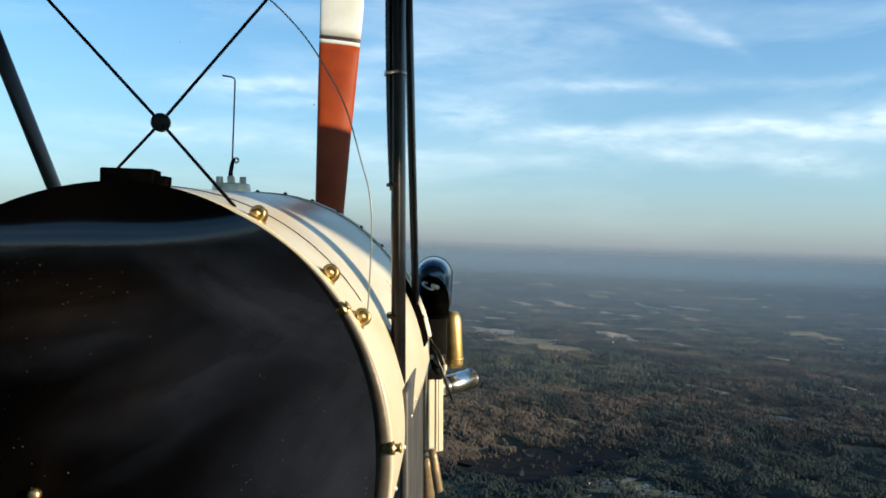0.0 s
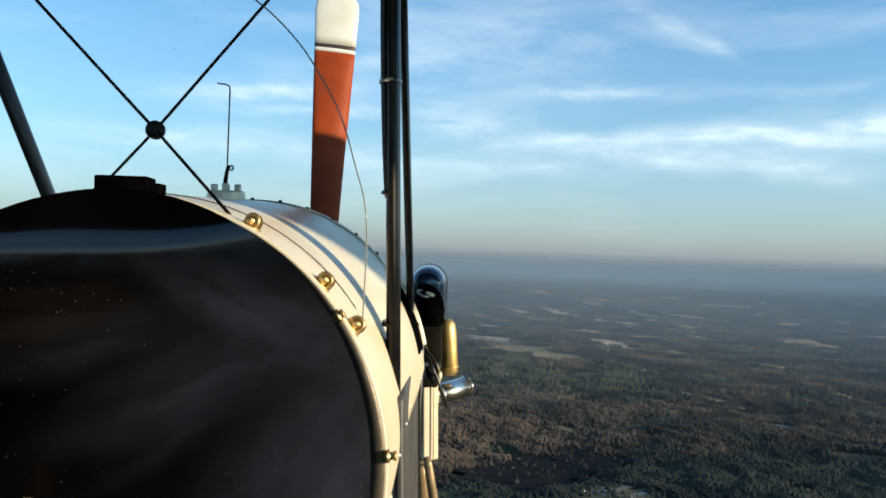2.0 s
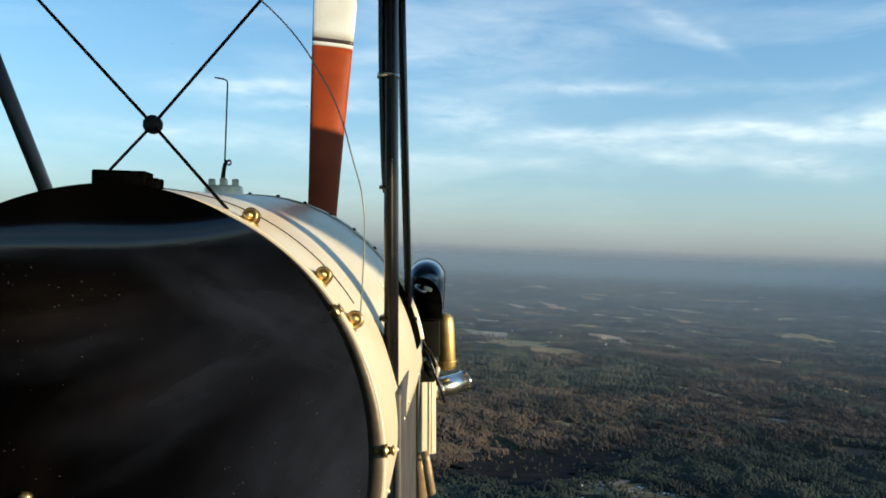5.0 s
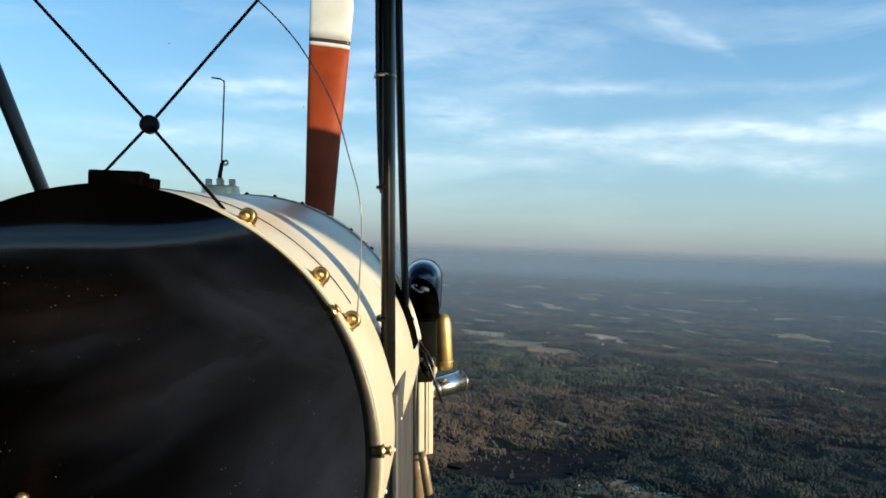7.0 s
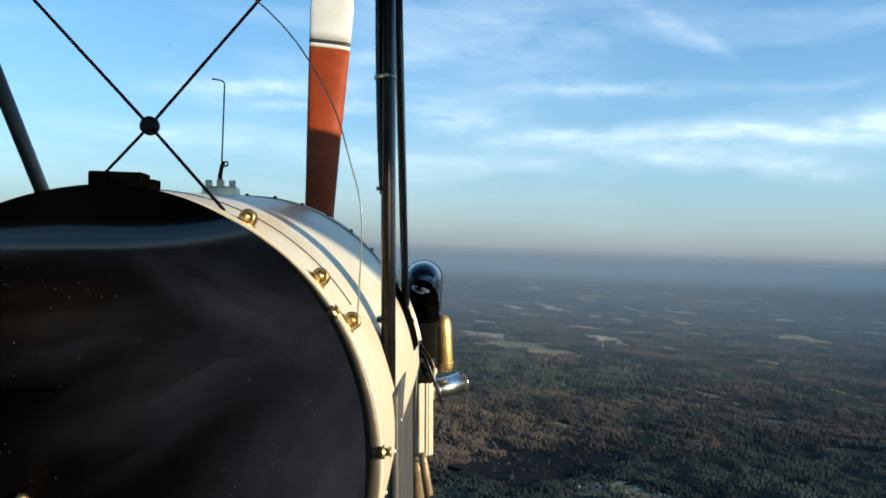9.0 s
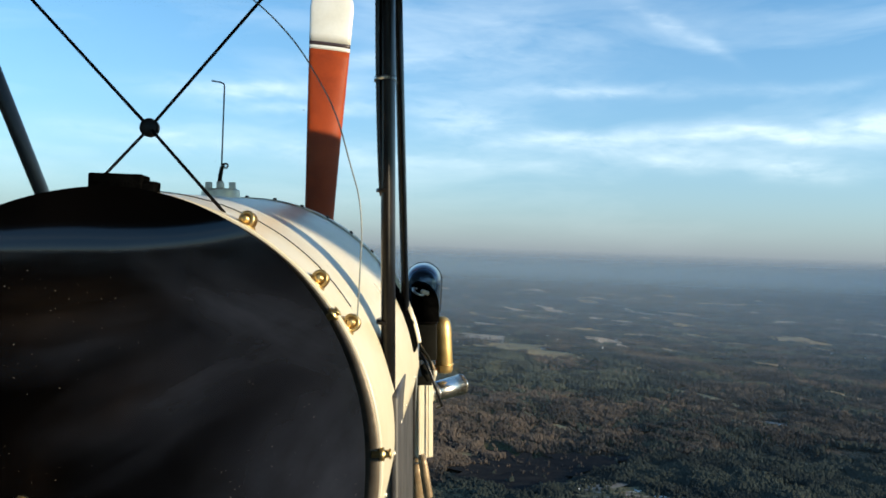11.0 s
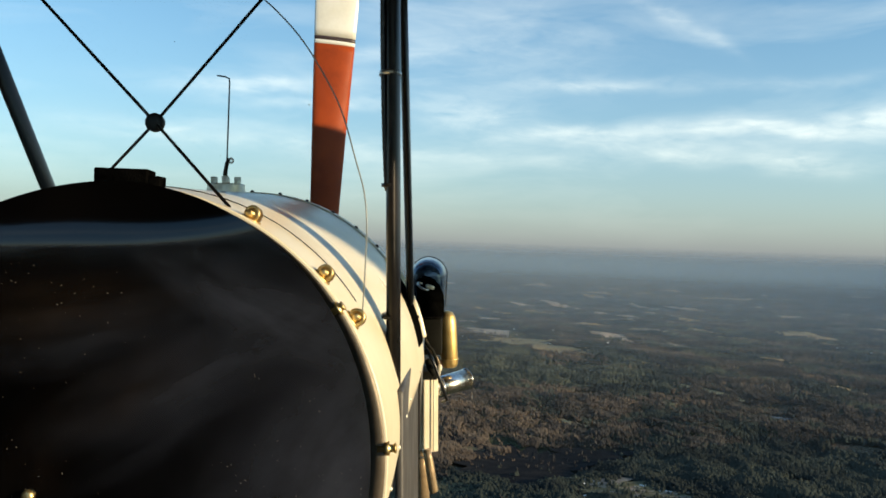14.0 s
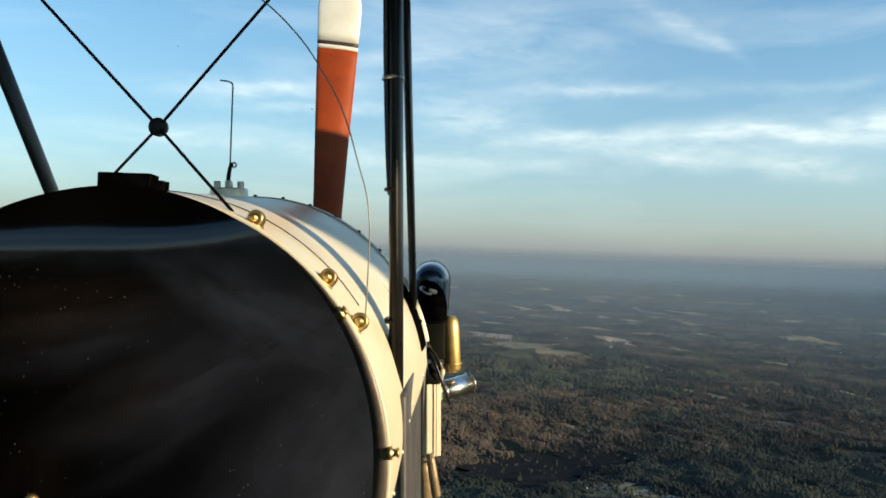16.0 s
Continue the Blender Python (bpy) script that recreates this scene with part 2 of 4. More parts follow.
smear_and_reflection(BLACK_GLOSS)
COCKPIT = mat("unseen_cockpit_black", (0.003, 0.003, 0.0032), 0.95, vary=0.3, scale=12, fine=200, bump=0.0006, spec=0.0)
BLACK_FOAM = mat("black_foam", (0.003, 0.003, 0.003), 0.9, vary=0.4, scale=60, fine=400, bump=0.002, spec=0.0)
BLACK_PAINT = mat("black_strut_paint", (0.008, 0.0075, 0.0075), 0.3, vary=0.35, scale=18, fine=150, bump=0.0002, tint=(0.020, 0.016, 0.014), spec=0.14)
CABLE = mat("black_cable", (0.012, 0.012, 0.013), 0.3, vary=0.3, scale=90, tint=(0.06, 0.06, 0.06), lo=0.55, hi=0.7)
WIRE = mat("dark_wire", (0.004, 0.0035, 0.0035), 0.45, 0.1, vary=0.2, scale=60, spec=0.06)
STEEL = mat("steel", (0.55, 0.54, 0.52), 0.28, 1.0, vary=0.12, scale=40, bump=0.0002)
CHROME = mat("polished_exhaust", (0.84, 0.82, 0.78), 0.24, 1.0, vary=0.15, scale=25, tint=(0.55, 0.47, 0.36), bump=0.0003, fine=50)
BRASS = mat("brass", (0.74, 0.55, 0.26), 0.44, 1.0, vary=0.2, scale=90, tint=(0.46, 0.31, 0.12))
# darker copy of the brass: shade of the lug hollow put into colour
HOLLOW_BRASS = mat("shaded_hollow_brass", (0.26, 0.16, 0.06), 0.5, 0.8, vary=0.25, scale=90, tint=(0.14, 0.08, 0.03))
GOLD = mat("gold_anodised", (0.72, 0.50, 0.20), 0.46, 0.9, vary=0.18, scale=30, tint=(0.5, 0.33, 0.12), bump=0.0003)
SHROUD = mat("dark_baffle", (0.013, 0.0125, 0.0095), 0.7, 0.0, vary=0.25, scale=25, bump=0.0004, spec=0.1)
DOME = mat("blue_grey_gloss", (0.05, 0.08, 0.12), 0.22, 0.6, vary=0.2, scale=20, coat=0.3)
GREY_SIDE = mat("grey_side_skin", (0.085, 0.08, 0.078), 0.45, 0.0, vary=0.2, scale=12, bump=0.0004, spec=0.3)
GUTTER = mat("brown_gutter_metal", (0.17, 0.135, 0.10), 0.4, 0.6, vary=0.25, scale=12, bump=0.0004)
TAN = mat("tan_pipe", (0.5, 0.36, 0.22), 0.4, 0.5, vary=0.2, scale=25, bump=0.0003)
BLADE_RED = mat("red_brown_blade", (0.33, 0.052, 0.011), 0.5, vary=0.15, scale=9, spec=0.12, tint=(0.21, 0.032, 0.009))
BLADE_WHITE = mat("white_blade_tip", (0.78, 0.76, 0.70), 0.35, vary=0.06, scale=12, tint=(0.70, 0.67, 0.58))
BLADE_DARK = mat("dark_blade_stripe", (0.05, 0.03, 0.025), 0.35, vary=0.1, scale=12)
WING = mat("wing_fabric", (0.03, 0.029, 0.029), 0.5, vary=0.08, scale=6, bump=0.0004)
CAP = mat("aluminium_cap", (0.93, 0.87, 0.74), 0.42, 0.5, vary=0.12, scale=50, bump=0.0003)
ACRYLIC = clear_mat("clear_acrylic", gloss=0.025, tint=(0.985, 0.99, 0.99), smear=0.012)
ACRYLIC_EDGE = mat("acrylic_edge", (0.25, 0.28, 0.29), 0.2, vary=0.1, scale=30)

# ---- mesh tools ----
def part(name, bm, material, parent, label="", smooth=True):
    me = bpy.data.meshes.new(name)
    bm.to_mesh(me)
    bm.free()
    me.materials.append(material)
    if smooth:
        for p in me.polygons:
            p.use_smooth = True
    ob = new(name, me)
    ob.parent = parent
    if label:
        ob["label"] = label
    return ob


def sharp(ob, angle=35):
    """Keep hard edges hard on a smooth-shaded part."""
    me = ob.data
    bm = bmesh.new()
    bm.from_mesh(me)
    for e in bm.edges:
        if len(e.link_faces) == 2 and e.calc_face_angle(0) > radians(angle):
            e.smooth = False
    bm.to_mesh(me)
    bm.free()
    return ob


def tube(points, radii, segs=12, flat=(1.0, 1.0), cap=True, bm=None):
    """A tube along points; radii one number or one a point; flat squeezes the section."""
    bm = bm or bmesh.new()
    pts = [Vector(p) for p in points]
    if isinstance(radii, (int, float)):
        radii = [radii] * len(pts)
    rings, side = [], None
    for i, p in enumerate(pts):
        d = (pts[min(i + 1, len(pts) - 1)] - pts[max(i - 1, 0)]).normalized()
        if side is None:
            side = d.cross(Vector((0, 1, 0)) if abs(d.y) < 0.9 else Vector((0, 0, 1))).normalized()
        side = (side - d * side.dot(d)).normalized()
        up = d.cross(side)
        rings.append([bm.verts.new(p + (side * math.cos(a) * flat[0] + up * math.sin(a) * flat[1]) * radii[i])
                      for a in (2 * math.pi * k / segs for k in range(segs))])
    for a, b in zip(rings, rings[1:]):
        for k in range(segs):
            bm.faces.new((a[k], a[(k + 1) % segs], b[(k + 1) % segs], b[k]))
    if cap:
        bm.faces.new(rings[0][::-1])
        bm.faces.new(rings[-1])
    bmesh.ops.recalc_face_normals(bm, faces=bm.faces)
    return bm


def lathe(profile, axis_from, axis_to, segs=24):
    """Turn (distance along, radius) pairs about the line between two points."""
    a, b = Vector(axis_from), Vector(axis_to)
    d = (b - a).normalized()
    side = d.orthogonal().normalized()
    up = d.cross(side)
    bm = bmesh.new()
    rings = [[bm.verts.new(a + d * s + (side * math.cos(t) + up * math.sin(t)) * max(r, 1e-4)) for t in (2 * math.pi * k / segs for k in range(segs))] for s, r in profile]
    for p, q in zip(rings, rings[1:]):
        for k in range(segs):
            bm.faces.new((p[k], p[(k + 1) % segs], q[(k + 1) % segs], q[k]))
    bm.faces.new(rings[0][::-1])
    bm.faces.new(rings[-1])
    bmesh.ops.recalc_face_normals(bm, faces=bm.faces)
    return bm


def box(size, at, turn=(0, 0, 0), bevel=0.003, segs=2, bm=None):
    made = bm or bmesh.new()
    b2 = bmesh.new()
    bmesh.ops.create_cube(b2, size=1, matrix=pose(*at, *turn) @ Matrix.Diagonal((*size, 1)))
    if bevel:
        bmesh.ops.bevel(b2, geom=b2.edges, offset=bevel, segments=segs, affect="EDGES", profile=0.5)
    tmp = bpy.data.meshes.new("tmp")
    b2.to_mesh(tmp)
    b2.free()
    made.from_mesh(tmp)
    bpy.data.meshes.remove(tmp)
    return made


def torus(at, axis, R, r, segs=24, ring=10, bm=None):
    bm = bm or bmesh.new()
    q = Vector(axis).to_track_quat("Z", "Y").to_matrix()
    grid = []
    for i in range(segs):
        a = 2 * math.pi * i / segs
        grid.append([bm.verts.new(Vector(at) + q @ Vector(((R + r * math.cos(b)) * math.cos(a), (R + r * math.cos(b)) * math.sin(a), r * math.sin(b))))
                     for b in (2 * math.pi * k / ring for k in range(ring))])
    for i in range(segs):
        for k in range(ring):
            bm.faces.new((grid[i][k], grid[(i + 1) % segs][k], grid[(i + 1) % segs][(k + 1) % ring], grid[i][(k + 1) % ring]))
    return bm


def sheet(rows, thick, close=False):
    """A skin through rows of points, given its thickness inward."""
    bm = bmesh.new()
    vs = [[bm.verts.new(p) for p in row] for row in rows]
    for a, b in zip(vs, vs[1:]):
        for k in range(len(a) - 1):
            bm.faces.new((a[k], a[k + 1], b[k + 1], b[k]))
    bmesh.ops.recalc_face_normals(bm, faces=bm.faces)
    if thick:
        bmesh.ops.solidify(bm, geom=bm.faces[:], thickness=thick)
    bmesh.ops.recalc_face_normals(bm, faces=bm.faces)
    return bm


# ---- the aeroplane ----
CX, CZ = -0.40, -0.253           # fuselage centre line
REAR, FRONT = 1.0, 1.75          # ends of the upper cowl


def cowl_r(y):
    return 0.327 + 0.0475 * (y - REAR)


def cowl_at(y, deg, off=0.0):
    """A point of the round deck: deg from straight up towards the right side."""
    a = radians(deg)
    narrow = 1 - 0.03 * max(0.0, y - REAR) / (FRONT - REAR) * math.sin(a) ** 2
    r = cowl_r(y) * narrow + off
    return Vector((CX + r * math.sin(a), y, CZ + r * math.cos(a)))


plane = tagged(new("biplane"), "cream and black open-cockpit biplane with brass fittings, flying", "aeroplane")
plane.matrix_world = ATTITUDE


def build_cowl():
    def low(y):
        return float(np.interp(y, (1.0, 1.1, 1.17, 1.28, 1.35, 1.55, 1.75), (112, 103, 96, 92, 91, 90, 87)))
    rows = [[cowl_at(y, d) for d in np.linspace(-low(y), low(y), 97)] for y in np.linspace(REAR + 0.012, FRONT, 40)]
    cowl = part("cowl", sheet(rows, 0.004), CREAM, plane, "cream-painted rounded metal fuselage cowl")
    part("rim_strip", sheet([[cowl_at(y, d, o) for d in np.linspace(-112, 112, 97)] for y, o in
         ((REAR + 0.006, -0.004), (REAR + 0.004, 0.001), (REAR + 0.006, 0.002), (REAR + 0.017, 0.0018), (REAR + 0.018, 0.0002))], 0.0), CREAM, cowl, "rolled cream edge strip")
    part("front_band", sheet([[cowl_at(y, d, o) for d in np.linspace(-80, 80, 97)] for y, o in
         ((FRONT - 0.035, 0.0005), (FRONT - 0.034, 0.0025), (FRONT + 0.006, 0.0025), (FRONT + 0.007, -0.004))], 0.0), CREAM, cowl)
    for d in range(-72, 79, 9):
        q = cowl_at(FRONT - 0.014, d, 0.002)
        n = (cowl_at(FRONT, d, 1.0) - cowl_at(FRONT, d)).normalized()
        part("rivet", lathe([(-0.002, 0.0045), (0.002, 0.0042), (0.004, 0.003), (0.0048, 0.0)], q, q + n, 8), BLACK_PAINT, cowl)
    for y, d in ((1.10, 100.5), (1.17, 94), (1.27, 90), (1.36, 88.5), (1.60, 87)):
        q = cowl_at(y, d, 0.0)
        nn = (cowl_at(y, d, 1.0) - q).normalized()
        part("edge_screw", lathe([(-0.002, 0.0032), (0.0018, 0.0032), (0.0028, 0.002), (0.003, 0.0)], q, q + nn, 10), CAP, cowl, "small pale screw")
    part("side_skin", box((0.012, 0.58, 0.72), (CX + 0.332, 1.47, -0.56), bevel=0.004), GREY_SIDE, plane, "dark grey fuselage side skin")
    return cowl


def build_panel():
    """The glossy black bulkhead that closes the deck towards the cockpit, creased, then rolled forward at its top."""
    def lip(d):
        return float(np.interp(abs(d), (0, 41, 69, 87, 112), (0.004, -0.001, -0.011, -0.016, -0.018)))
    # how far the skin has rolled forward at each height above the crease
    climb = np.linspace(0, 0.12, 241)
    lean = (climb + 0.0317 * np.minimum(1.0, climb / 0.008)) / 0.211
    depth = np.concatenate([[0.0], np.cumsum(lean / np.sqrt(1 - lean ** 2))[:-1] * 0.0005])
    rows = []
    for s in np.linspace(0, 1, 150):
        rows.append([])
        for d in np.linspace(-180, 180, 400):
            a = radians(d)
            r = (cowl_r(REAR) + lip(d)) * (1 - s)
            z = CZ + r * math.cos(a)
            x = CX + r * math.sin(a)
            k = max(0.0, z - 0.024 * (max(0.0, x - CX) / 0.2) ** 2)
            roll = float(np.interp(k, climb, depth))
            side = 0.05 * max(0.0, (x - CX) / 0.327 - 0.55) ** 2
            sag = 0.0016 * noise.noise(Vector((x * 7, z * 9, 2.0)))
            rows[-1].append((x, REAR - 0.028 + roll + side + sag, z))
    panel = part("bulkhead", sheet(rows, 0.0), BLACK_GLOSS, plane, "glossy black bulkhead with dust specks")
    # metal gutter; its inner width also paints the sheen on the rounded bulkhead edge
    rows = [[cowl_at(REAR + y, d, o + k * lip(d)) for d in np.linspace(-112, 112, 90)] for y, o, k in ((0.010, -0.001, 0), (0.004, -0.002, 0), (0.006, -0.004, 0.6), (0.010, -0.006, 1))]
    part("gutter", sheet(rows, 0.0), GUTTER, panel, "dark metal gutter round the bulkhead, widened to stand in for its edge sheen")
    return panel


def build_unseen_cockpit():
    """The unseen rear cockpit behind the bulkhead, added so that the black gloss mirrors something dark."""
    left = [[(CX - 0.335 - 0.012 * math.sin(3 * y), y, z) for z in np.linspace(-0.8, -0.015, 10)] for y in np.linspace(-0.6, 0.97, 14)]
    tub = part("cockpit_side", sheet(left, 0.006), COCKPIT, plane, "unseen black cockpit side, added to darken the bulkhead reflection")
    right = [[(CX + 0.335 + 0.012 * math.sin(3 * y), y, z) for z in np.linspace(-0.8, -0.34, 6)] for y in np.linspace(-0.6, 0.97, 14)]
    part("cockpit_side", sheet(right, 0.006), COCKPIT, plane, "unseen black cockpit side, added to darken the bulkhead reflection")
    part("coaming_roll", tube([row[-1] for row in left], 0.013, 12), COCKPIT, tub, "unseen black coaming, added to darken the bulkhead reflection")
    part("cockpit_floor", box((0.62, 1.55, 0.012), (CX - 0.01, 0.18, -0.80), bevel=0.003), COCKPIT, plane, "unseen dark cockpit floor, added")
    back = part("cockpit_rear_wall", box((0.68, 0.05, 0.82), (CX - 0.005, -0.55, -0.41), bevel=0.01), COCKPIT, plane, "unseen black rear wall of the cockpit, added to darken the bulkhead reflection")
    part("seat_cushion", box((0.50, 0.46, 0.09), (CX - 0.02, -0.29, -0.72), (4, 0, 0), 0.03, 4), COCKPIT, back)


def build_struts():
    for s, both in ((1, True), (-1, False)):
        base, top = Vector((CX + s * 0.3195, 1.235, -0.20)), Vector((CX + s * 0.3215, 1.195, 0.575))
        foot, peak = Vector((CX + s * 0.3262, 1.67, -0.102)), Vector((CX + s * 0.331, 1.195, 0.575))
        if s < 0:
            foot, peak = Vector((CX - 0.313, 1.775, -0.185)), Vector((CX - 0.360, 1.195, 0.575))
        mid = [base.lerp(top, k) for k in (0, 0.25, 0.5, 0.75, 1)]
        st = part("rear_cabane_strut", tube([p + Vector((0.0012 * s, 0, 0)) for p in mid], 0.0104, 20, (1.0, 2.8)), BLACK_PAINT, plane, "black streamlined cabane strut")
        part("front_cabane_strut", tube([foot.lerp(peak, k) for k in (0, 0.5, 1)], 0.0072, 20, (1.0, 3.3)), BLACK_PAINT, plane, "black streamlined cabane strut")
        if s > 0:
            up = (top - base)
            run = [base + up * k + Vector((-0.0058 - 0.0062 * math.sin((k - 0.36) * 4.9) ** 0.6, -0.012, 0)) for k in np.linspace(0.361, 1, 40)]
            cable = part("cable", tube(run, 0.0042, 8), CABLE, st, "black cable along the strut")
            # thin coil added to give the cable edge its pale sparkles
            coil = []
            for i in range(420):
                j = i / 419 * (len(run) - 1)
                c = run[int(j)].lerp(run[min(int(j) + 1, len(run) - 1)], j - int(j))
                coil.append(c + Vector((0.0044 * math.cos(i * 0.9), 0.0044 * math.sin(i * 0.9), 0)))
            part("cable_sparkle_coil", tube(coil, 0.0005, 5), CABLE, cable, "added spiral coil standing in for sparkles along the cable")
            run = [base + up * k + Vector((-0.0035 - 0.0075 * math.sin((k - 0.36) * 4.9) ** 0.6, 0.002, 0)) for k in np.linspace(0.361, 1, 40)]
            part("cable", tube(run, 0.0028, 8), CABLE, st, "black cable along the strut")
            for k, m in ((0.575, STEEL), (0.372, BLACK_PAINT), (0.13, BLACK_PAINT)):
                part("cable_tie", tube([base + up * (k - 0.0032) + Vector((-0.003, 0, 0)), base + up * (k + 0.0032) + Vector((-0.003, 0, 0))], 0.0160 if k > 0.5 else 0.0130, 18, (1.0, 1.95 if k > 0.5 else 2.25)), m, st, "cable tie")


def build_bracing():
    hub = Vector((CX, 1.16, 0.1695))
    boss = part("wire_cross_disc", lathe([(-0.006, 0.0), (-0.006, 0.010), (-0.004, 0.0128), (0.004, 0.0128), (0.006, 0.010), (0.006, 0.0)], hub, hub + Vector((0, 1, 0)), 28), BLACK_PAINT, plane, "round black disc where the bracing wires cross")
    for s in (1, -1):
        low = cowl_at(1.045, 23.5, 0.0) if s > 0 else cowl_at(1.16, -17, 0.0)
        high = Vector((CX + 0.325, 1.19, 0.56)) if s > 0 else Vector((CX - 0.365, 1.19, 0.56))
        part("bracing_wire", tube([hub, high], 0.0023, 8), WIRE, plane, "dark streamlined bracing wire")
        part("bracing_wire", tube([low, hub], 0.0022, 8), WIRE, plane, "dark streamlined bracing wire")


def build_windscreen():
    """A clear acrylic arch across the deck."""
    y0 = 1.12
    # right-hand outline, offset from the centre line and height
    right = [Vector(p) for p in ((0.284, -0.118), (0.287, -0.0885), (0.2907, -0.029), (0.2929, 0.0305), (0.2892, 0.073), (0.278, 0.1153), (0.2609, 0.1755),
             (0.2394, 0.2216), (0.2037, 0.278), (0.1553, 0.328), (0.105, 0.360), (0.05, 0.379), (0.0, 0.385))]
    fine = []
    for i in range(len(right) - 1):
        p0, p1, p2, p3 = right[max(i - 1, 0)], right[i], right[i + 1], right[min(i + 2, len(right) - 1)]
        for t in (0.0, 0.2, 0.4, 0.6, 0.8):
            fine.append(0.5 * (2 * p1 + (p2 - p0) * t + (2 * p0 - 5 * p1 + 4 * p2 - p3) * t * t + (3 * p1 - p0 - 3 * p2 + p3) * t ** 3))
    fine.append(right[-1])
    bm = bmesh.new()
    edge = [Vector((CX + x, y0, z)) for x, z in fine]
    edge += [Vector((CX - x * (1.22 + 0.5 * max(0.0, z)), y0, z)) for x, z in fine[-2::-1]]
    deck = [cowl_at(y0, d, 0.001) for d in np.linspace(-66, 57, 40)]
    vs = [bm.verts.new(p) for p in edge + deck]
    bm.faces.new(vs)
    bmesh.ops.triangulate(bm, faces=bm.faces[:])
    glass = part("windscreen", bm, ACRYLIC, plane, "clear acrylic windscreen with faint smears", smooth=False)
    glass.visible_shadow = False
    for px, pz, r in ((-0.183, 0.187, 0.0009), (-0.21, 0.05, 0.0006), (-0.36, 0.27, 0.0006), (-0.30, 0.12, 0.0005)):
        part("dirt_speck", lathe([(-0.0006, r * 0.6), (0.0, r), (0.0006, r * 0.5)], (px, y0 - 0.001, pz), (px, y0 + 0.01, pz), 8), CABLE, glass)
    part("windscreen_edge", tube(edge, 0.0010, 6), ACRYLIC_EDGE, glass)
    part("windscreen_foot", tube(deck, 0.0007, 6), CABLE, glass, "dark sealing strip")


def build_fittings(cowl):
    def eye(y, deg, R=0.0068):
        """A brass lug with a rounded head, and a flared bush through it."""
        p = cowl_at(y, deg, 0)
        n = (cowl_at(y, deg, 1) - p).normalized()
        face = (Vector((-0.4, -1.0, 0.0)) - n * Vector((-0.4, -1.0, 0.0)).dot(n)).normalized()
        side = n.cross(face)
        outline = [(-0.0105, -0.004), (-0.0105, 0.006)]
        outline += [(-0.0105 * math.cos(radians(a)), 0.0065 + 0.0105 * math.sin(radians(a))) for a in range(0, 181, 15)]
        outline += [(0.0105, 0.006), (0.0105, -0.004)]
        bm = bmesh.new()
        near, away = [[bm.verts.new(p + side * u + n * v + face * o) for u, v in outline] for o in (0.002, -0.004)]
        bm.faces.new(near)
        bm.faces.new(away[::-1])
        for i in range(len(outline)):
            j = (i + 1) % len(outline)
            bm.faces.new((near[i], away[i], away[j], near[j]))
        bmesh.ops.recalc_face_normals(bm, faces=bm.faces)
        # plate coloured dark, as the shaded recess between ring and bush
        e = part("lug", bm, HOLLOW_BRASS, plane, "rounded brass lug with a bush", smooth=False)
        c = p + n * 0.0068
        part("ring", torus(c + face * 0.004, face, 0.0086, 0.0024, 24, 8), BRASS, e)
        part("bush", lathe([(0.0, 0.0066), (0.003, 0.0066), (0.004, 0.0042), (0.010, 0.0046), (0.011, 0.0036), (0.0112, 0.0)], c + face * 0.002, c + face, 20), BRASS, e, "flared brass bush")
        part("foot_plate", lathe([(0, 0.013), (0.0015, 0.013), (0.002, 0.011)], p, p + n, 20), BRASS, e)
    for y, d in ((1.03, 29.4), (1.03, 48.8), (1.03, 60.0), (1.03, -29.4), (1.03, -48.8)):
        eye(y, d)

    def stud(y, deg, long=0.02, r=0.006):
        p = cowl_at(y, deg, -0.007)
        n = (cowl_at(y, deg, 1) - p).normalized()
        part("turn_button", lathe([(-0.004, r * 0.7), (long * 0.25, r * 0.7), (long * 0.3, r * 1.35), (long * 0.55, r * 1.4), (long * 0.6, r * 0.8),
             (long * 0.85, r * 0.8), (long * 0.9, r * 1.1), (long, r * 0.9), (long, 0)], p, p + n, 16), BRASS, cowl, "brass turn button")
    stud(1.0, 56.4, 0.013)
    stud(1.006, 87.5, 0.019)
    q = Vector((-0.482, 0.979, -0.287))
    part("brass_screw", lathe([(-0.004, 0.004), (0.006, 0.004), (0.0065, 0.0075), (0.012, 0.007), (0.014, 0.004), (0.014, 0.0)], q, q + Vector((0.1, -1, 0.2)), 16), BRASS, cowl, "brass screw head")
    # filler cap with its float gauge wire
    y = 1.53
    p = cowl_at(y, 0, 0)
    up = Vector((0, 0, 1))
    cap = part("fuel_filler_cap", lathe([(-0.004, 0.034), (0.002, 0.034), (0.011, 0.0335), (0.0135, 0.031), (0.0135, 0.0)], p, p + up, 32), CAP, plane, "pale aluminium fuel filler cap")
    sharp(cap)
    for k in range(4):
        a = radians(12 + 90 * k)
        c = p + Vector((math.cos(a) * 0.0205, math.sin(a) * 0.0205, 0.0195))
        part("cap_lug", box((0.012, 0.012, 0.014), c, (0, 0, 12 + 90 * k), 0.002), CAP, cap)
    part("gauge_tube", tube([p + Vector((-0.002, 0, 0.012)), p + Vector((-0.001, 0, 0.035)), p + Vector((0.002, 0, 0.052)), p + Vector((0.006, 0, 0.060))], [0.0045, 0.004, 0.0036, 0.003], 10), SHROUD, cap)
    g = [p + Vector((0.001, 0, 0.03)), p + Vector((0.0035, 0, 0.10)), p + Vector((0.0068, 0, 0.196)), p + Vector((0.0062, 0, 0.203)), p + Vector((0.0, 0, 0.2065)), p + Vector((-0.016, 0, 0.209))]
    part("gauge_wire", tube(g, 0.0014, 8), WIRE, cap, "thin bent fuel gauge wire")
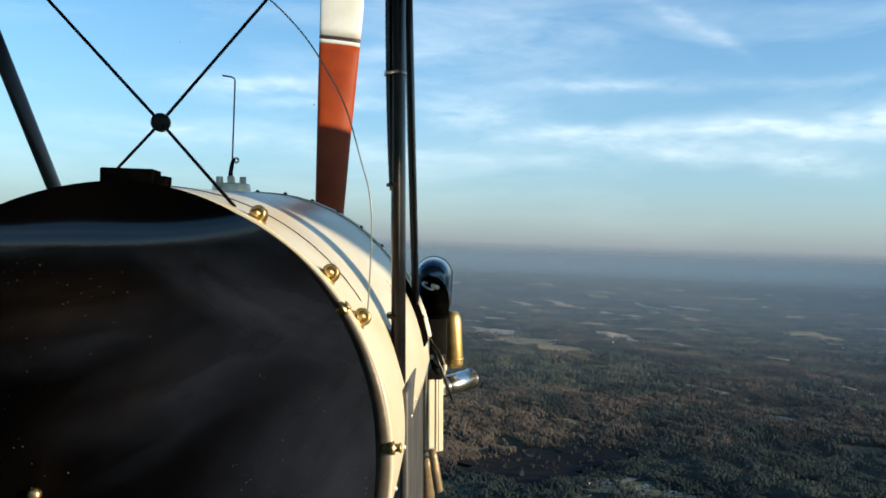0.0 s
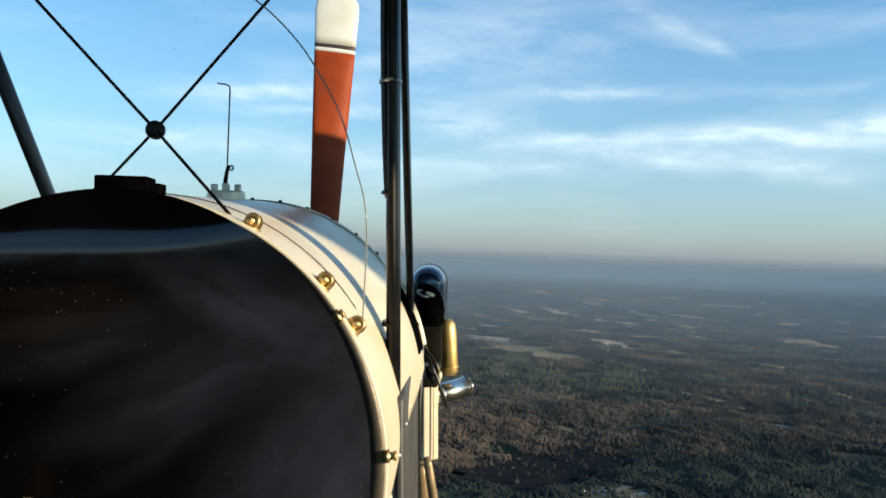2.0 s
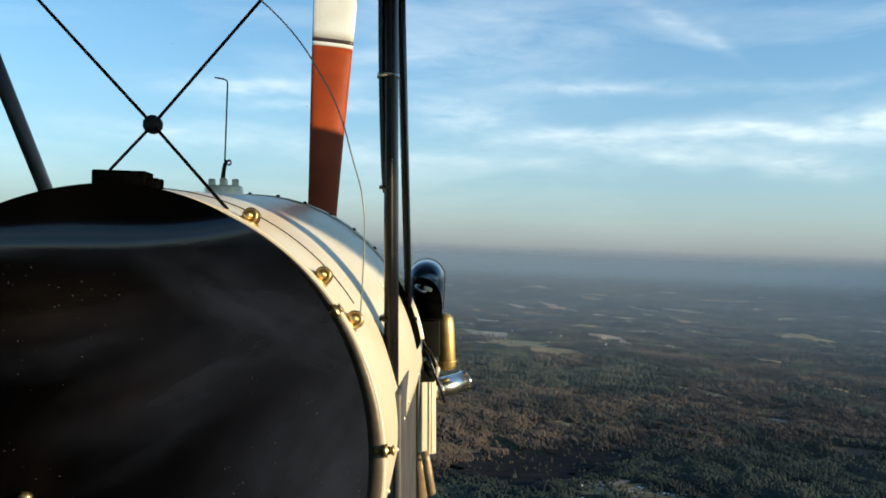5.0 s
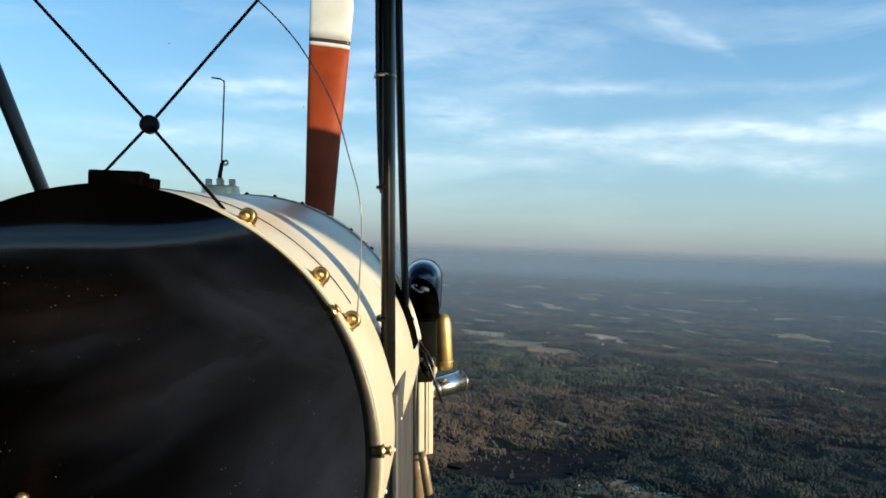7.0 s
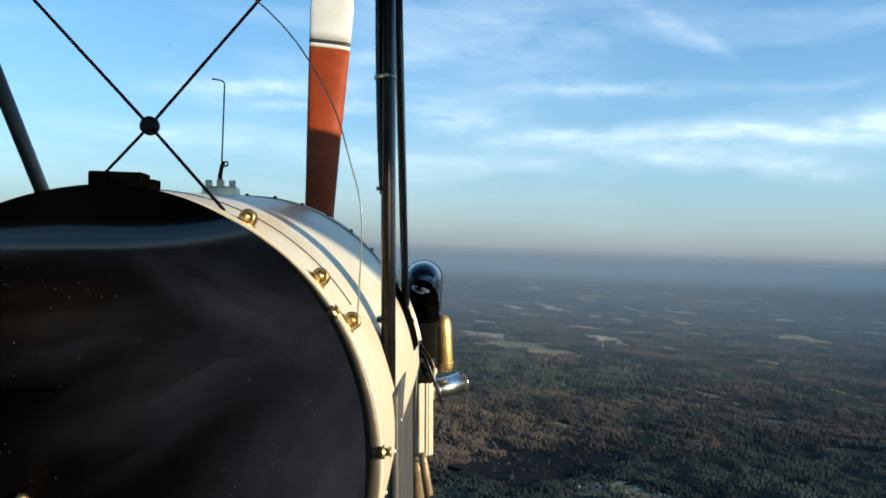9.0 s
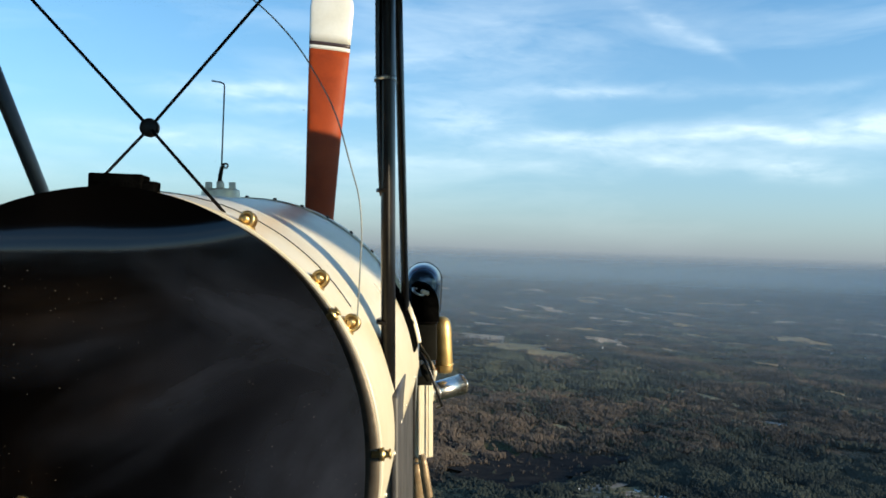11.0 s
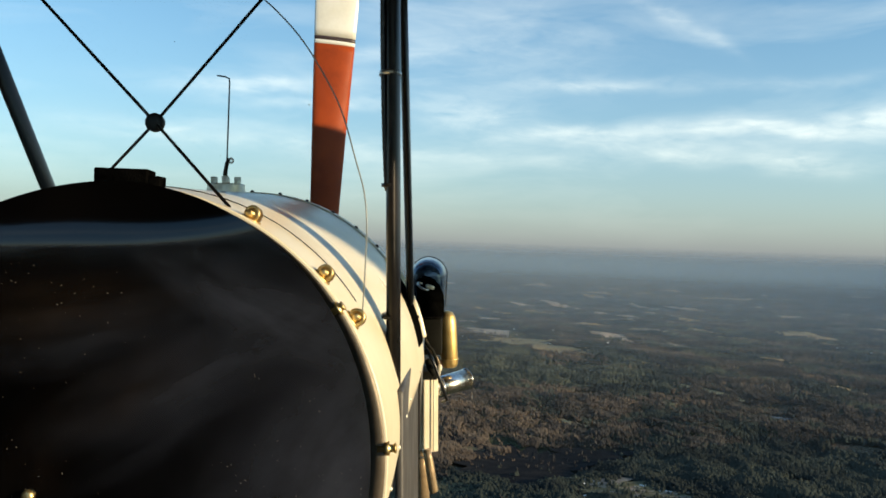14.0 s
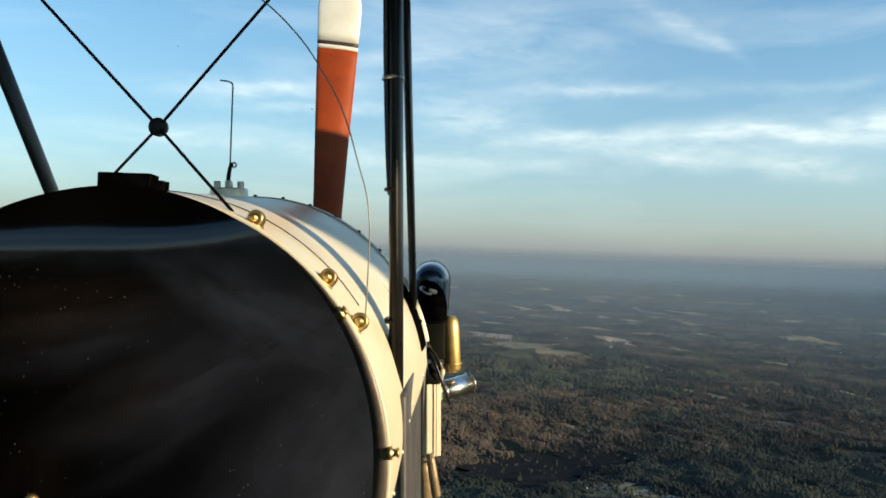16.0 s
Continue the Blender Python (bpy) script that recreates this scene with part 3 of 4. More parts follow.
    part("gauge_hook", torus(p + Vector((0.009, 0, 0.056)), (0, 1, 0), 0.004, 0.0018, 14, 8), STEEL, cap)
    # black foam block on the deck
    q = cowl_at(1.10, 0, 0)
    bm = box((0.069, 0.03, 0.036), (CX - 0.019, 1.10, q.z + 0.004), (0, 2.5, 0), 0.002)
    bm = box((0.022, 0.028, 0.026), (CX + 0.020, 1.10, q.z - 0.001), (0, 2.5, 0), 0.002, bm=bm)
    for v in bm.verts:
        v.co += Vector(noise.noise_vector(v.co * 160)) * 0.0016
    part("foam_block", bm, BLACK_FOAM, cowl, "rough black foam block")


def build_engine():
    engine = part("engine", box((0.34, 0.50, 0.30), (CX, 2.12, -0.24), bevel=0.03), SHROUD, plane, "flat aero engine with exposed cylinder")
    k = 1.0 / 1506

    def at(px, py, y):
        return Vector(((px - 784) * k * y, y, (441 - py) * k * y))
    part("baffle", box((0.046, 0.18, 0.085), at(757, 594, 2.10), bevel=0.003), SHROUD, engine, "olive-grey cooling baffle")
    part("baffle_seam", box((0.049, 0.006, 0.004), at(757, 565, 2.005), bevel=0.001), BLACK_PAINT, engine)
    for px in (748, 758, 767):
        part("rivet", lathe([(-0.001, 0.003), (0.001, 0.003), (0.002, 0.0)], at(px, 561, 2.005), at(px, 561, 2.0), 8), STEEL, engine)
    # hood: a slab whose outer top shoulder is rounded away
    outline = [(730, 568), (776, 568), (777, 545), (774, 528), (768, 514), (759, 504), (748, 498), (736, 496), (728, 500)]
    bm = bmesh.new()
    back = [bm.verts.new(at(px, py, 2.0) + Vector((0, 0.16, 0))) for px, py in outline]
    face = [bm.verts.new(at(px, py, 2.0)) for px, py in outline]
    bm.faces.new(face)
    bm.faces.new(back[::-1])
    for i in range(len(outline)):
        j = (i + 1) % len(outline)
        bm.faces.new((face[i], back[i], back[j], face[j]))
    bmesh.ops.recalc_face_normals(bm, faces=bm.faces)
    bmesh.ops.bevel(bm, geom=[e for e in bm.edges if abs(e.verts[0].co.y - e.verts[1].co.y) < 0.01 and e.verts[0].co.y < 2.05], offset=0.004, segments=2, affect="EDGES")
    for v in bm.verts:
        v.co += Vector(noise.noise_vector(v.co * 120)) * 0.0008
    part("baffle_hood", bm, BLACK_FOAM, engine, "black rounded rubber hood")
    clip = torus(at(740, 511, 1.99), (0.55, -0.4, 1.0), 0.014, 0.0028, 20, 8)
    part("hood_clip", clip, STEEL, engine, "bright wire clip")
    part("hood_clip", box((0.020, 0.012, 0.009), at(752, 512, 1.992), (10, 18, 30), 0.003), CREAM, engine, "pale clip tongue")
    # an arched scoop: a round top on straight sides, swelling forward to its rim
    def arch(y, s, drop):
        c, R = at(750, 491, 2.33), 0.0495 * s
        pts = [(R * (0.9 + 0.1 * k), -drop * (1 - k)) for k in (0.0, 0.35, 0.7)]
        pts += [(R * math.cos(radians(a)), R * math.sin(radians(a))) for a in range(0, 181, 8)]
        pts += [(-R * (0.9 + 0.1 * k), -drop * (1 - k)) for k in (0.7, 0.35, 0.0)]
        return [Vector((c.x + u, y, c.z + v)) for u, v in pts]
    rows = [arch(y, s, 0.085) for y, s in ((2.17, 0.04), (2.172, 0.45), (2.178, 0.68), (2.19, 0.80), (2.215, 0.89), (2.25, 0.95), (2.29, 0.985), (2.33, 1.0))]
    d = part("air_scoop", sheet(rows, 0.0), DOME, plane, "glossy blue-grey arched scoop")
    part("scoop_rim", tube(arch(2.33, 1.0, 0.085), 0.0018, 8), BLACK_PAINT, d)
    g = part("rocker_cover", lathe([(0, 0.012), (0.003, 0.018), (0.010, 0.0215), (0.112, 0.0225), (0.130, 0.020), (0.140, 0.014), (0.144, 0.006), (0.144, 0)],
             at(787, 655, 2.16), at(782, 553, 2.16), 28), GOLD, plane, "gold anodised rocker cover")
    part("cover_band", torus(at(786, 640, 2.16), (at(782, 553, 2.16) - at(787, 655, 2.16)), 0.0225, 0.0025, 28, 8), GOLD, g)
    e0, e1 = at(754, 693, 2.14), at(816, 675, 2.21)
    n = (e1 - e0).normalized()
    ex = tube([e0, e0.lerp(e1, 0.5), e1], [0.024, 0.0255, 0.0265], 28, cap=False)
    ex2 = part("exhaust_stub", ex, CHROME, plane, "short polished exhaust stack")
    m = ex2.modifiers.new("wall", "SOLIDIFY")
    m.thickness = 0.003
    part("exhaust_lip", torus(e1, n, 0.0262, 0.0022, 28, 8), CHROME, ex2)
    part("exhaust_clamp", torus(e0.lerp(e1, 0.22), n, 0.0245, 0.0035, 28, 8), STEEL, ex2, "steel clamp")
    part("white_duct", box((0.040, 0.032, 0.186), at(749, 736, 2.1), (0, 0, 26), 0.003), CREAM, engine, "cream sheet-metal cooling duct", smooth=False)
    part("duct_collar", box((0.056, 0.094, 0.022), at(746, 664, 2.1), bevel=0.004), SHROUD, engine)
    part("duct_seam", tube([at(759, 672, 2.082), at(758, 803, 2.082)], 0.0018, 8), CREAM, engine)
    part("intake_pipe", tube([at(737, 800, 2.1), at(737, 830, 2.1), at(740, 905, 2.12)], [0.0135, 0.0155, 0.0175], 18), TAN, engine, "tan intake pipe")
    part("intake_pipe", tube([at(746, 800, 2.06), at(749, 815, 2.06), at(758, 872, 2.07), at(760, 876, 2.07)], [0.010, 0.0108, 0.0112, 0.009], 18), TAN, engine, "tan intake pipe")
    part("ignition_lead", tube([at(742, 605, 2.0), at(752, 622, 2.0), at(764, 640, 2.0), at(770, 655, 2.02)], 0.0042, 10), TAN, engine, "ignition lead")
    part("ignition_lead", tube([at(745, 620, 1.99), at(760, 650, 1.99), at(768, 672, 2.0), at(776, 695, 2.0), at(782, 712, 2.02), at(774, 716, 2.04)], 0.0034, 10), CABLE, engine, "ignition lead")
    part("lead_plug", lathe([(0, 0.006), (0.012, 0.007), (0.014, 0.0045), (0.024, 0.0045)], at(769, 650, 2.0), at(767, 668, 2.0), 12), CREAM, engine, "white plug cap")
    # raised black strip, added in place of the dark gap before the flange
    part("cowl_gap_strip", sheet([[cowl_at(y, d, o) for d in np.linspace(58, 80, 30)] for y, o in ((1.632, 0.0005), (1.634, 0.003), (1.742, 0.003), (1.744, 0.0005))], 0.0), BLACK_FOAM, engine, "black strip standing in for the dark gap along the cowl edge")
    part("firewall_flange", sheet([[cowl_at(y, d, o) for d in np.linspace(56, 79.5, 30)] for y, o in ((1.762, -0.006), (1.762, 0.0075), (1.772, 0.0085), (1.79, 0.006))], 0.0015), CREAM, engine, "cream firewall flange")
    part("pipe_clamp", torus(at(737, 812, 2.1), (0, 0.05, 1), 0.0155, 0.003, 24, 8), STEEL, engine)
    part("plug_housing", tube([at(748, 640, 2.03), at(752, 655, 2.03), at(760, 668, 2.03)], [0.008, 0.009, 0.006], 12), SHROUD, engine)
    part("ignition_lead", tube([at(738, 600, 1.99), at(746, 612, 1.98), at(757, 625, 1.98), at(763, 640, 1.99), at(766, 652, 2.0)], 0.0036, 10), SHROUD, engine, "ignition lead")
    part("firewall_bracket", tube([at(739.5, 592, 1.78), at(738, 640, 1.78), at(735, 700, 1.78), at(731, 830, 1.79)], 0.0030, 10, (1.0, 2.0)), STEEL, engine)
    part("firewall_edge", tube([at(735, 586, 1.77), at(734, 640, 1.77), at(731, 700, 1.77), at(728, 900, 1.78)], 0.0042, 10, (1.0, 2.0)), BLACK_PAINT, engine, "black edge strip of the firewall")
    return engine


def build_propeller():
    hub = Vector((CX + 0.009, 2.56, -0.178))
    turn = pose(*hub, 0, 3.6, 0)
    prop = part("propeller", lathe([(-0.09, 0.045), (-0.03, 0.07), (0.04, 0.07), (0.07, 0.04), (0.075, 0)], hub, hub + Vector((0, 1, 0)), 28), STEEL, plane, "two-bladed propeller with white tips at rest")

    def section(r):
        k = r / 0.965
        chord = 0.088 + 0.046 * k ** 1.3
        if k > 0.95:
            chord *= math.sqrt(max(0.0, 1 - ((k - 0.95) / 0.05) ** 2 * 0.55))
        thick = 0.052 * (1 - k) + 0.010
        tw = radians(44 * (1 - k) ** 1.3 + 12)
        return chord, thick, tw

    def blade(r0, r1, flip, grow=0.0):
        bm = bmesh.new()
        rows = []
        for r in np.linspace(r0, r1, max(3, int((r1 - r0) / 0.02))):
            c, t, tw = section(r)
            row = []
            for a in np.linspace(0, 2 * math.pi, 20, endpoint=False):
                x, y = (c / 2 + grow) * math.cos(a) , (t / 2 + grow) * math.sin(a) * (1 + 0.25 * math.cos(a))
                x2, y2 = x * math.cos(tw) - y * math.sin(tw), x * math.sin(tw) + y * math.cos(tw)
                v = Vector((x2, y2, r))
                if flip:
                    v = Vector((-v.x, v.y, -v.z))
                row.append(bm.verts.new(turn @ v))
            rows.append(row)
        for p, q in zip(rows, rows[1:]):
            for i in range(20):
                bm.faces.new((p[i], p[(i + 1) % 20], q[(i + 1) % 20], q[i]))
        bm.faces.new(rows[0])
        bm.faces.new(rows[-1])
        bmesh.ops.recalc_face_normals(bm, faces=bm.faces)
        return bm
    for flip in (False, True):
        b = part("blade", blade(0.05, 0.786, flip), BLADE_RED, prop, "red-brown varnished blade")
        part("stripe", blade(0.786, 0.798, flip), BLADE_WHITE, prop)
        part("stripe", blade(0.798, 0.809, flip), BLADE_DARK, prop)
        part("tip", blade(0.809, 0.965, flip), BLADE_WHITE, prop, "white painted blade tip")


def build_wing():
    """The upper wing overhead: it shades the deck."""
    prof = []
    te, le, z = 0.06, 1.95, 0.61
    for k in np.linspace(0, 1, 14):
        y = le + (te - le) * k
        prof.append((y, z + 0.02 + 0.11 * math.sqrt(k) * (1 - k) * 1.6))
    for k in np.linspace(1, 0, 14)[1:-1]:
        y = le + (te - le) * k
        prof.append((y, z + 0.02 - 0.02 * math.sin(math.pi * k)))
    def trail(x, y):
        # the centre section reaches a little further back
        k = 1 - min(1.0, max(0.0, (abs(x - CX) - 0.15) / 0.25))
        return le + (y - le) * (1 + 0.02 * k)
    rows = [[(x, trail(x, y), zz) for y, zz in prof + prof[:1]] for x in np.linspace(-5.4, 4.7, 80)]
    bm = sheet(rows, 0.0)
    bmesh.ops.holes_fill(bm, edges=bm.edges[:])
    part("upper_wing", bm, WING, plane, "dark fabric-covered upper wing")


COWL = build_cowl()
build_panel()
build_unseen_cockpit()
build_struts()
build_bracing()
build_windscreen()
build_fittings(COWL)
build_engine()
build_propeller()
build_wing()

# ---- the land ----
HEIGHT = 350.0


def far(D):
    """Distances past 2.5 km are drawn in, size and all, so that the land ends at the horizon."""
    D = np.asarray(D, float)
    return np.where(D < 2500, D, 2500 + 2400 * (1 - np.exp(-(np.maximum(D, 2500) - 2500) / 2400)))


def hill(X, Y):
    """Height of the rolling land."""
    return 34 * noise.noise(Vector((X / 1100, Y / 900, 4.0))) + 17 * noise.noise(Vector((X / 340, Y / 300, 8.0))) + 4 * noise.noise(Vector((X / 120, Y / 110, 12.0)))


def site(az, D, up=0.0):
    """A place on the land: azimuth in degrees, true distance in metres; also the scale there."""
    r = float(far(D))
    s = r / D
    up += hill(D * math.sin(radians(az)), D * math.cos(radians(az)))
    return Vector((r * math.sin(radians(az)), r * math.cos(radians(az)), (up - HEIGHT) * s)), s


def dist(dep):
    return HEIGHT / math.tan(radians(dep))


def land_material():
    ma = bpy.data.materials.new("woodland_floor")
    ma.use_nodes = True
    nt = ma.node_tree
    n, l = nt.nodes.new, nt.links.new
    b = nt.nodes["Principled BSDF"]
    b.inputs["Roughness"].default_value = 0.95
    b.inputs["Specular IOR Level"].default_value = 0.1
    uv = n("ShaderNodeUVMap")
    uv.uv_map = "ground_km"

    def noise_tex(s, d, seed=0.0):
        mp = n("ShaderNodeMapping")
        mp.inputs["Location"].default_value = (seed, seed * 1.7, 0)
        l(uv.outputs[0], mp.inputs[0])
        t = n("ShaderNodeTexNoise")
        t.inputs["Scale"].default_value, t.inputs["Detail"].default_value = s, d
        l(mp.outputs[0], t.inputs["Vector"])
        return t.outputs[0]

    def ramp(v, a, c, lo=0.0, hi=1.0):
        r = n("ShaderNodeMapRange")
        for i, q in enumerate((a, c, lo, hi)):
            r.inputs[i + 1].default_value = q
        l(v, r.inputs[0])
        return r.outputs[0]

    def mix(fac, c1, c2):
        k = n("ShaderNodeMixRGB")
        l(fac, k.inputs[0])
        for i, c in ((1, c1), (2, c2)):
            if isinstance(c, tuple):
                k.inputs[i].default_value = (*c, 1)
            else:
                l(c, k.inputs[i])
        return k.outputs[0]
    c = mix(ramp(noise_tex(2.6, 4), 0.44, 0.58), (0.032, 0.044, 0.022), (0.095, 0.07, 0.048))
    c = mix(ramp(noise_tex(60, 3, 4.0), 0.4, 0.7, 0.0, 0.3), c, (0.025, 0.03, 0.02))
    c = mix(ramp(noise_tex(1.3, 5, 7.0), 0.63, 0.69), c, (0.20, 0.165, 0.10))
    c = mix(ramp(noise_tex(3.7, 3, 2.0), 0.70, 0.73), c, (0.34, 0.30, 0.24))
    l(c, b.inputs["Base Color"])
    bp = n("ShaderNodeBump")
    bp.inputs["Strength"].default_value, bp.inputs["Distance"].default_value = 1.0, 6.0
    l(noise_tex(90, 3, 1.0), bp.inputs["Height"])
    l(bp.outputs[0], b.inputs["Normal"])
    return ma


def build_ground():
    S = 360
    D = np.concatenate([[0.0], np.geomspace(120, 80000, 210)])
    A = np.linspace(0, 2 * math.pi, S + 1)
    r = far(D)
    s = np.where(D > 0, r / np.maximum(D, 1), 1)
    verts = np.zeros((len(D), S, 3))
    for j in range(S):
        ups = np.array([hill(d * math.sin(A[j]), d * math.cos(A[j])) for d in D])
        verts[:, j, 0], verts[:, j, 1], verts[:, j, 2] = r * math.sin(A[j]), r * math.cos(A[j]), (ups - HEIGHT) * s
    faces = []
    uvs = []
    for i in range(len(D) - 1):
        for j in range(S):
            faces.append((i * S + j, i * S + (j + 1) % S, (i + 1) * S + (j + 1) % S, (i + 1) * S + j))
            for d, a in ((D[i], A[j]), (D[i], A[j + 1]), (D[i + 1], A[j + 1]), (D[i + 1], A[j])):
                uvs += [d * math.sin(a) / 1000, d * math.cos(a) / 1000]
    me = bpy.data.meshes.new("ground")
    me.from_pydata(verts.reshape(-1, 3).tolist(), [], faces)
    me.uv_layers.new(name="ground_km").data.foreach_set("uv", np.array(uvs, np.float32))
    for p in me.polygons:
        p.use_smooth = True
    me.flip_normals()
    me.materials.append(land_material())
    tagged(new("ground", me), "wooded lowland with clearings reaching the hazy horizon", "land", kind="structure")


build_ground()

# clearings: azimuth, true distance, half width, half depth (m), colour index
FIELDS = [(5.4, dist(5.7), 125, 170, 0), (3.0, dist(4.95), 120, 150, 1), (11.0, dist(4.9), 110, 110, 1), (16.0, dist(5.2), 140, 80, 1),
          (20.5, dist(5.6), 85, 90, 0), (23.0, dist(4.0), 150, 150, 0), (6.0, dist(1.6), 190, 300, 1), (10.8, dist(1.55), 160, 250, 1),
          (9.8, dist(2.2), 120, 200, 0), (13.2, dist(2.7), 110, 120, 1), (1.2, dist(15.0), 40, 70, 2), (12.0, dist(14.5), 100, 60, 2),
          (21.8, dist(9.1), 36, 24, 3), (2.2, dist(12.2), 40, 40, 2), (6.1, dist(6.0), 150, 105, 0), (3.4, dist(5.6), 120, 60, 0), (8.0, dist(5.5), 60, 40, 1), (5.8, dist(12.9), 110, 190, 4), (9.8, dist(12.1), 90, 60, 4), (11.0, dist(14.1), 45, 45, 5), (13.4, dist(14.8), 75, 42, 5), (16.0, dist(15.6), 70, 40, 5), (18.5, dist(1.9), 220, 260, 0), (27.5, dist(2.4), 150, 200, 1)]

_pick = random.Random(11)
for _k in range(78):
    _dep = _pick.uniform(1.25, 4.4)
    FIELDS.append((_pick.uniform(-3, 30), dist(_dep), _pick.uniform(25, 85) * 2.6 / _dep ** 0.5, _pick.uniform(35, 110) * 3.4 / _dep, _pick.choice((0, 0, 1, 1, 1, 2))))
FIELDS += [(9.0, dist(10.2), 40, 22, 0), (17.0, dist(8.0), 70, 18, 0), (6.5, dist(8.6), 45, 16, 2), (25.5, dist(7.0), 80, 40, 0), (13.5, dist(6.6), 60, 22, 0)]


def slant(c):
    """Cut and bare clearings run slantwise, towards the right and nearer."""
    return 0.9 if c < 2 else 0.0


def build_fields():
    cols = [mat("dry_grass", (0.42, 0.29, 0.145), 0.95, vary=0.15, scale=0.02, fine=0.3, spec=0.1), mat("bare_soil", (0.46, 0.35, 0.25), 0.95, vary=0.15, scale=0.02, fine=0.3, spec=0.1),
            mat("winter_meadow", (0.13, 0.115, 0.065), 0.95, vary=0.2, scale=0.02, fine=0.2, spec=0.1), mat("pond_water", (0.05, 0.06, 0.07), 0.3, vary=0.1, scale=0.02),
            mat("dark_clearing_floor", (0.019, 0.020, 0.022), 1.0, vary=0.3, scale=0.02, fine=0.2, spec=0.0, tint=(0.032, 0.030, 0.029)),
            mat("gravel_yard", (0.24, 0.205, 0.17), 0.95, vary=0.25, scale=0.03, fine=0.3, spec=0.1, tint=(0.12, 0.10, 0.08))]
    words = ["dry tan grass clearing", "pale bare soil clearing", "dull green winter meadow", "still pond reflecting the sky", "dark open clearing", "pale gravelled yard"]
    for i, (az, D, w, h, c) in enumerate(FIELDS):
        ca, sa = math.sin(radians(az)), math.cos(radians(az))
        bm = bmesh.new()

        def spot(u, v):
            v -= slant(c) * u
            X, Y = D * ca + u * sa + v * ca, D * sa - u * ca + v * sa
            return bm.verts.new(site(math.degrees(math.atan2(X, Y)), math.hypot(X, Y), 5.5)[0])
        rings = []
        for level in (0.25, 0.5, 0.75, 1.0):
            rings.append([])
            for k in range(40):
                a = 2 * math.pi * k / 40
                q = 1 + 0.5 * noise.noise(Vector((math.cos(a) * 1.3, math.sin(a) * 1.3, i * 3.1))) + 0.35 * noise.noise(Vector((math.cos(a) * 4, math.sin(a) * 4, i * 3.1)))
                q *= level * max(0.35, q) / max(abs(math.cos(a)), abs(math.sin(a))) ** 0.8
                rings[-1].append(spot(math.cos(a) * w * q, math.sin(a) * h * q))
        mid = spot(0, 0)
        for k in range(40):
            bm.faces.new((mid, rings[0][k], rings[0][(k + 1) % 40]))
            for inner, outer in zip(rings, rings[1:]):
                bm.faces.new((inner[k], outer[k], outer[(k + 1) % 40], inner[(k + 1) % 40]))
        for f in bm.faces:
            f.normal_update()
            if f.normal.z < 0:
                f.normal_flip()
        me = bpy.data.meshes.new("clearing")
        bm.to_mesh(me)
        bm.free()
        me.materials.append(cols[c])
        tagged(new("clearing", me), words[c] + " among woods", "clearing", kind="structure")


build_fields()


def in_field(X, Y, kinds=range(6)):
    hit = np.zeros(X.shape, bool)
    rough = np.random.default_rng(3).uniform(0, 1, X.shape)
    for az, D, w, h, c in (f for f in FIELDS if f[4] in kinds):
        ca, sa = math.sin(radians(az)), math.cos(radians(az))
        dx, dy = X - D * ca, Y - D * sa
        u, v = dx * sa - dy * ca, dx * ca + dy * sa
        v = v + slant(c) * u
        ragged = 0.55 * np.sin(X / 23 + az) * np.sin(Y / 31 + az) + 0.45 * np.sin(X / 61 - Y / 47)
        hit |= ((u / w) ** 2 + (v / h) ** 2 < 1.15 + 0.9 * ragged) & ((c != 2) | (rough > 0.4)) & ((c != 4) | (rough > 0.015)) & ((c != 5) | (rough > 0.12))
    return hit


def tree_shape(kind, seed):
    """A small crown: pine, a ragged spire of whorls; broadleaf, an uneven bare crown of twig clumps."""
    rnd = random.Random(seed)
    v, f = [], []
    if kind == "pine":
        for lev, (z0, z1, r) in enumerate(((0.2, 0.66, 0.33), (0.42, 0.86, 0.30), (0.66, 1.0, 0.21))):
            base = len(v)
            for k in range(6):
                a = 2 * math.pi * (k + 0.5 * lev) / 6
                rr = r * rnd.uniform(0.65, 1.25)
                v.append((rr * math.cos(a), rr * math.sin(a), z0 + rnd.uniform(-0.08, 0.1)))
            v.append((rnd.uniform(-0.05, 0.05), rnd.uniform(-0.05, 0.05), z1))
            f += [(base + k, base + (k + 1) % 6, base + 6) for k in range(6)]
        base = len(v)
        v += [(0.03, 0, 0), (-0.02, 0.03, 0), (-0.02, -0.03, 0), (0, 0, 0.5)]
        f += [(base, base + 1, base + 3), (base + 1, base + 2, base + 3), (base + 2, base, base + 3)]
    else:
        for c in range(4):
            a = rnd.uniform(0, 6.28)
            o = Vector((0.24 * math.cos(a), 0.24 * math.sin(a), rnd.uniform(0.45, 0.85)))
            base = len(v)
            R = rnd.uniform(0.11, 0.20)
            for p in ((1, 0, 0), (0, 1, 0), (-1, 0, 0), (0, -1, 0), (0, 0, 2.2), (0, 0, -1.5)):
                v.append(tuple(o + Vector(p) * R * rnd.uniform(0.7, 1.3)))
            f += [(base + i, base + (i + 1) % 4, base + 4) for i in range(4)] + [(base + (i + 1) % 4, base + i, base + 5) for i in range(4)]
    return np.array(v), np.array(f)


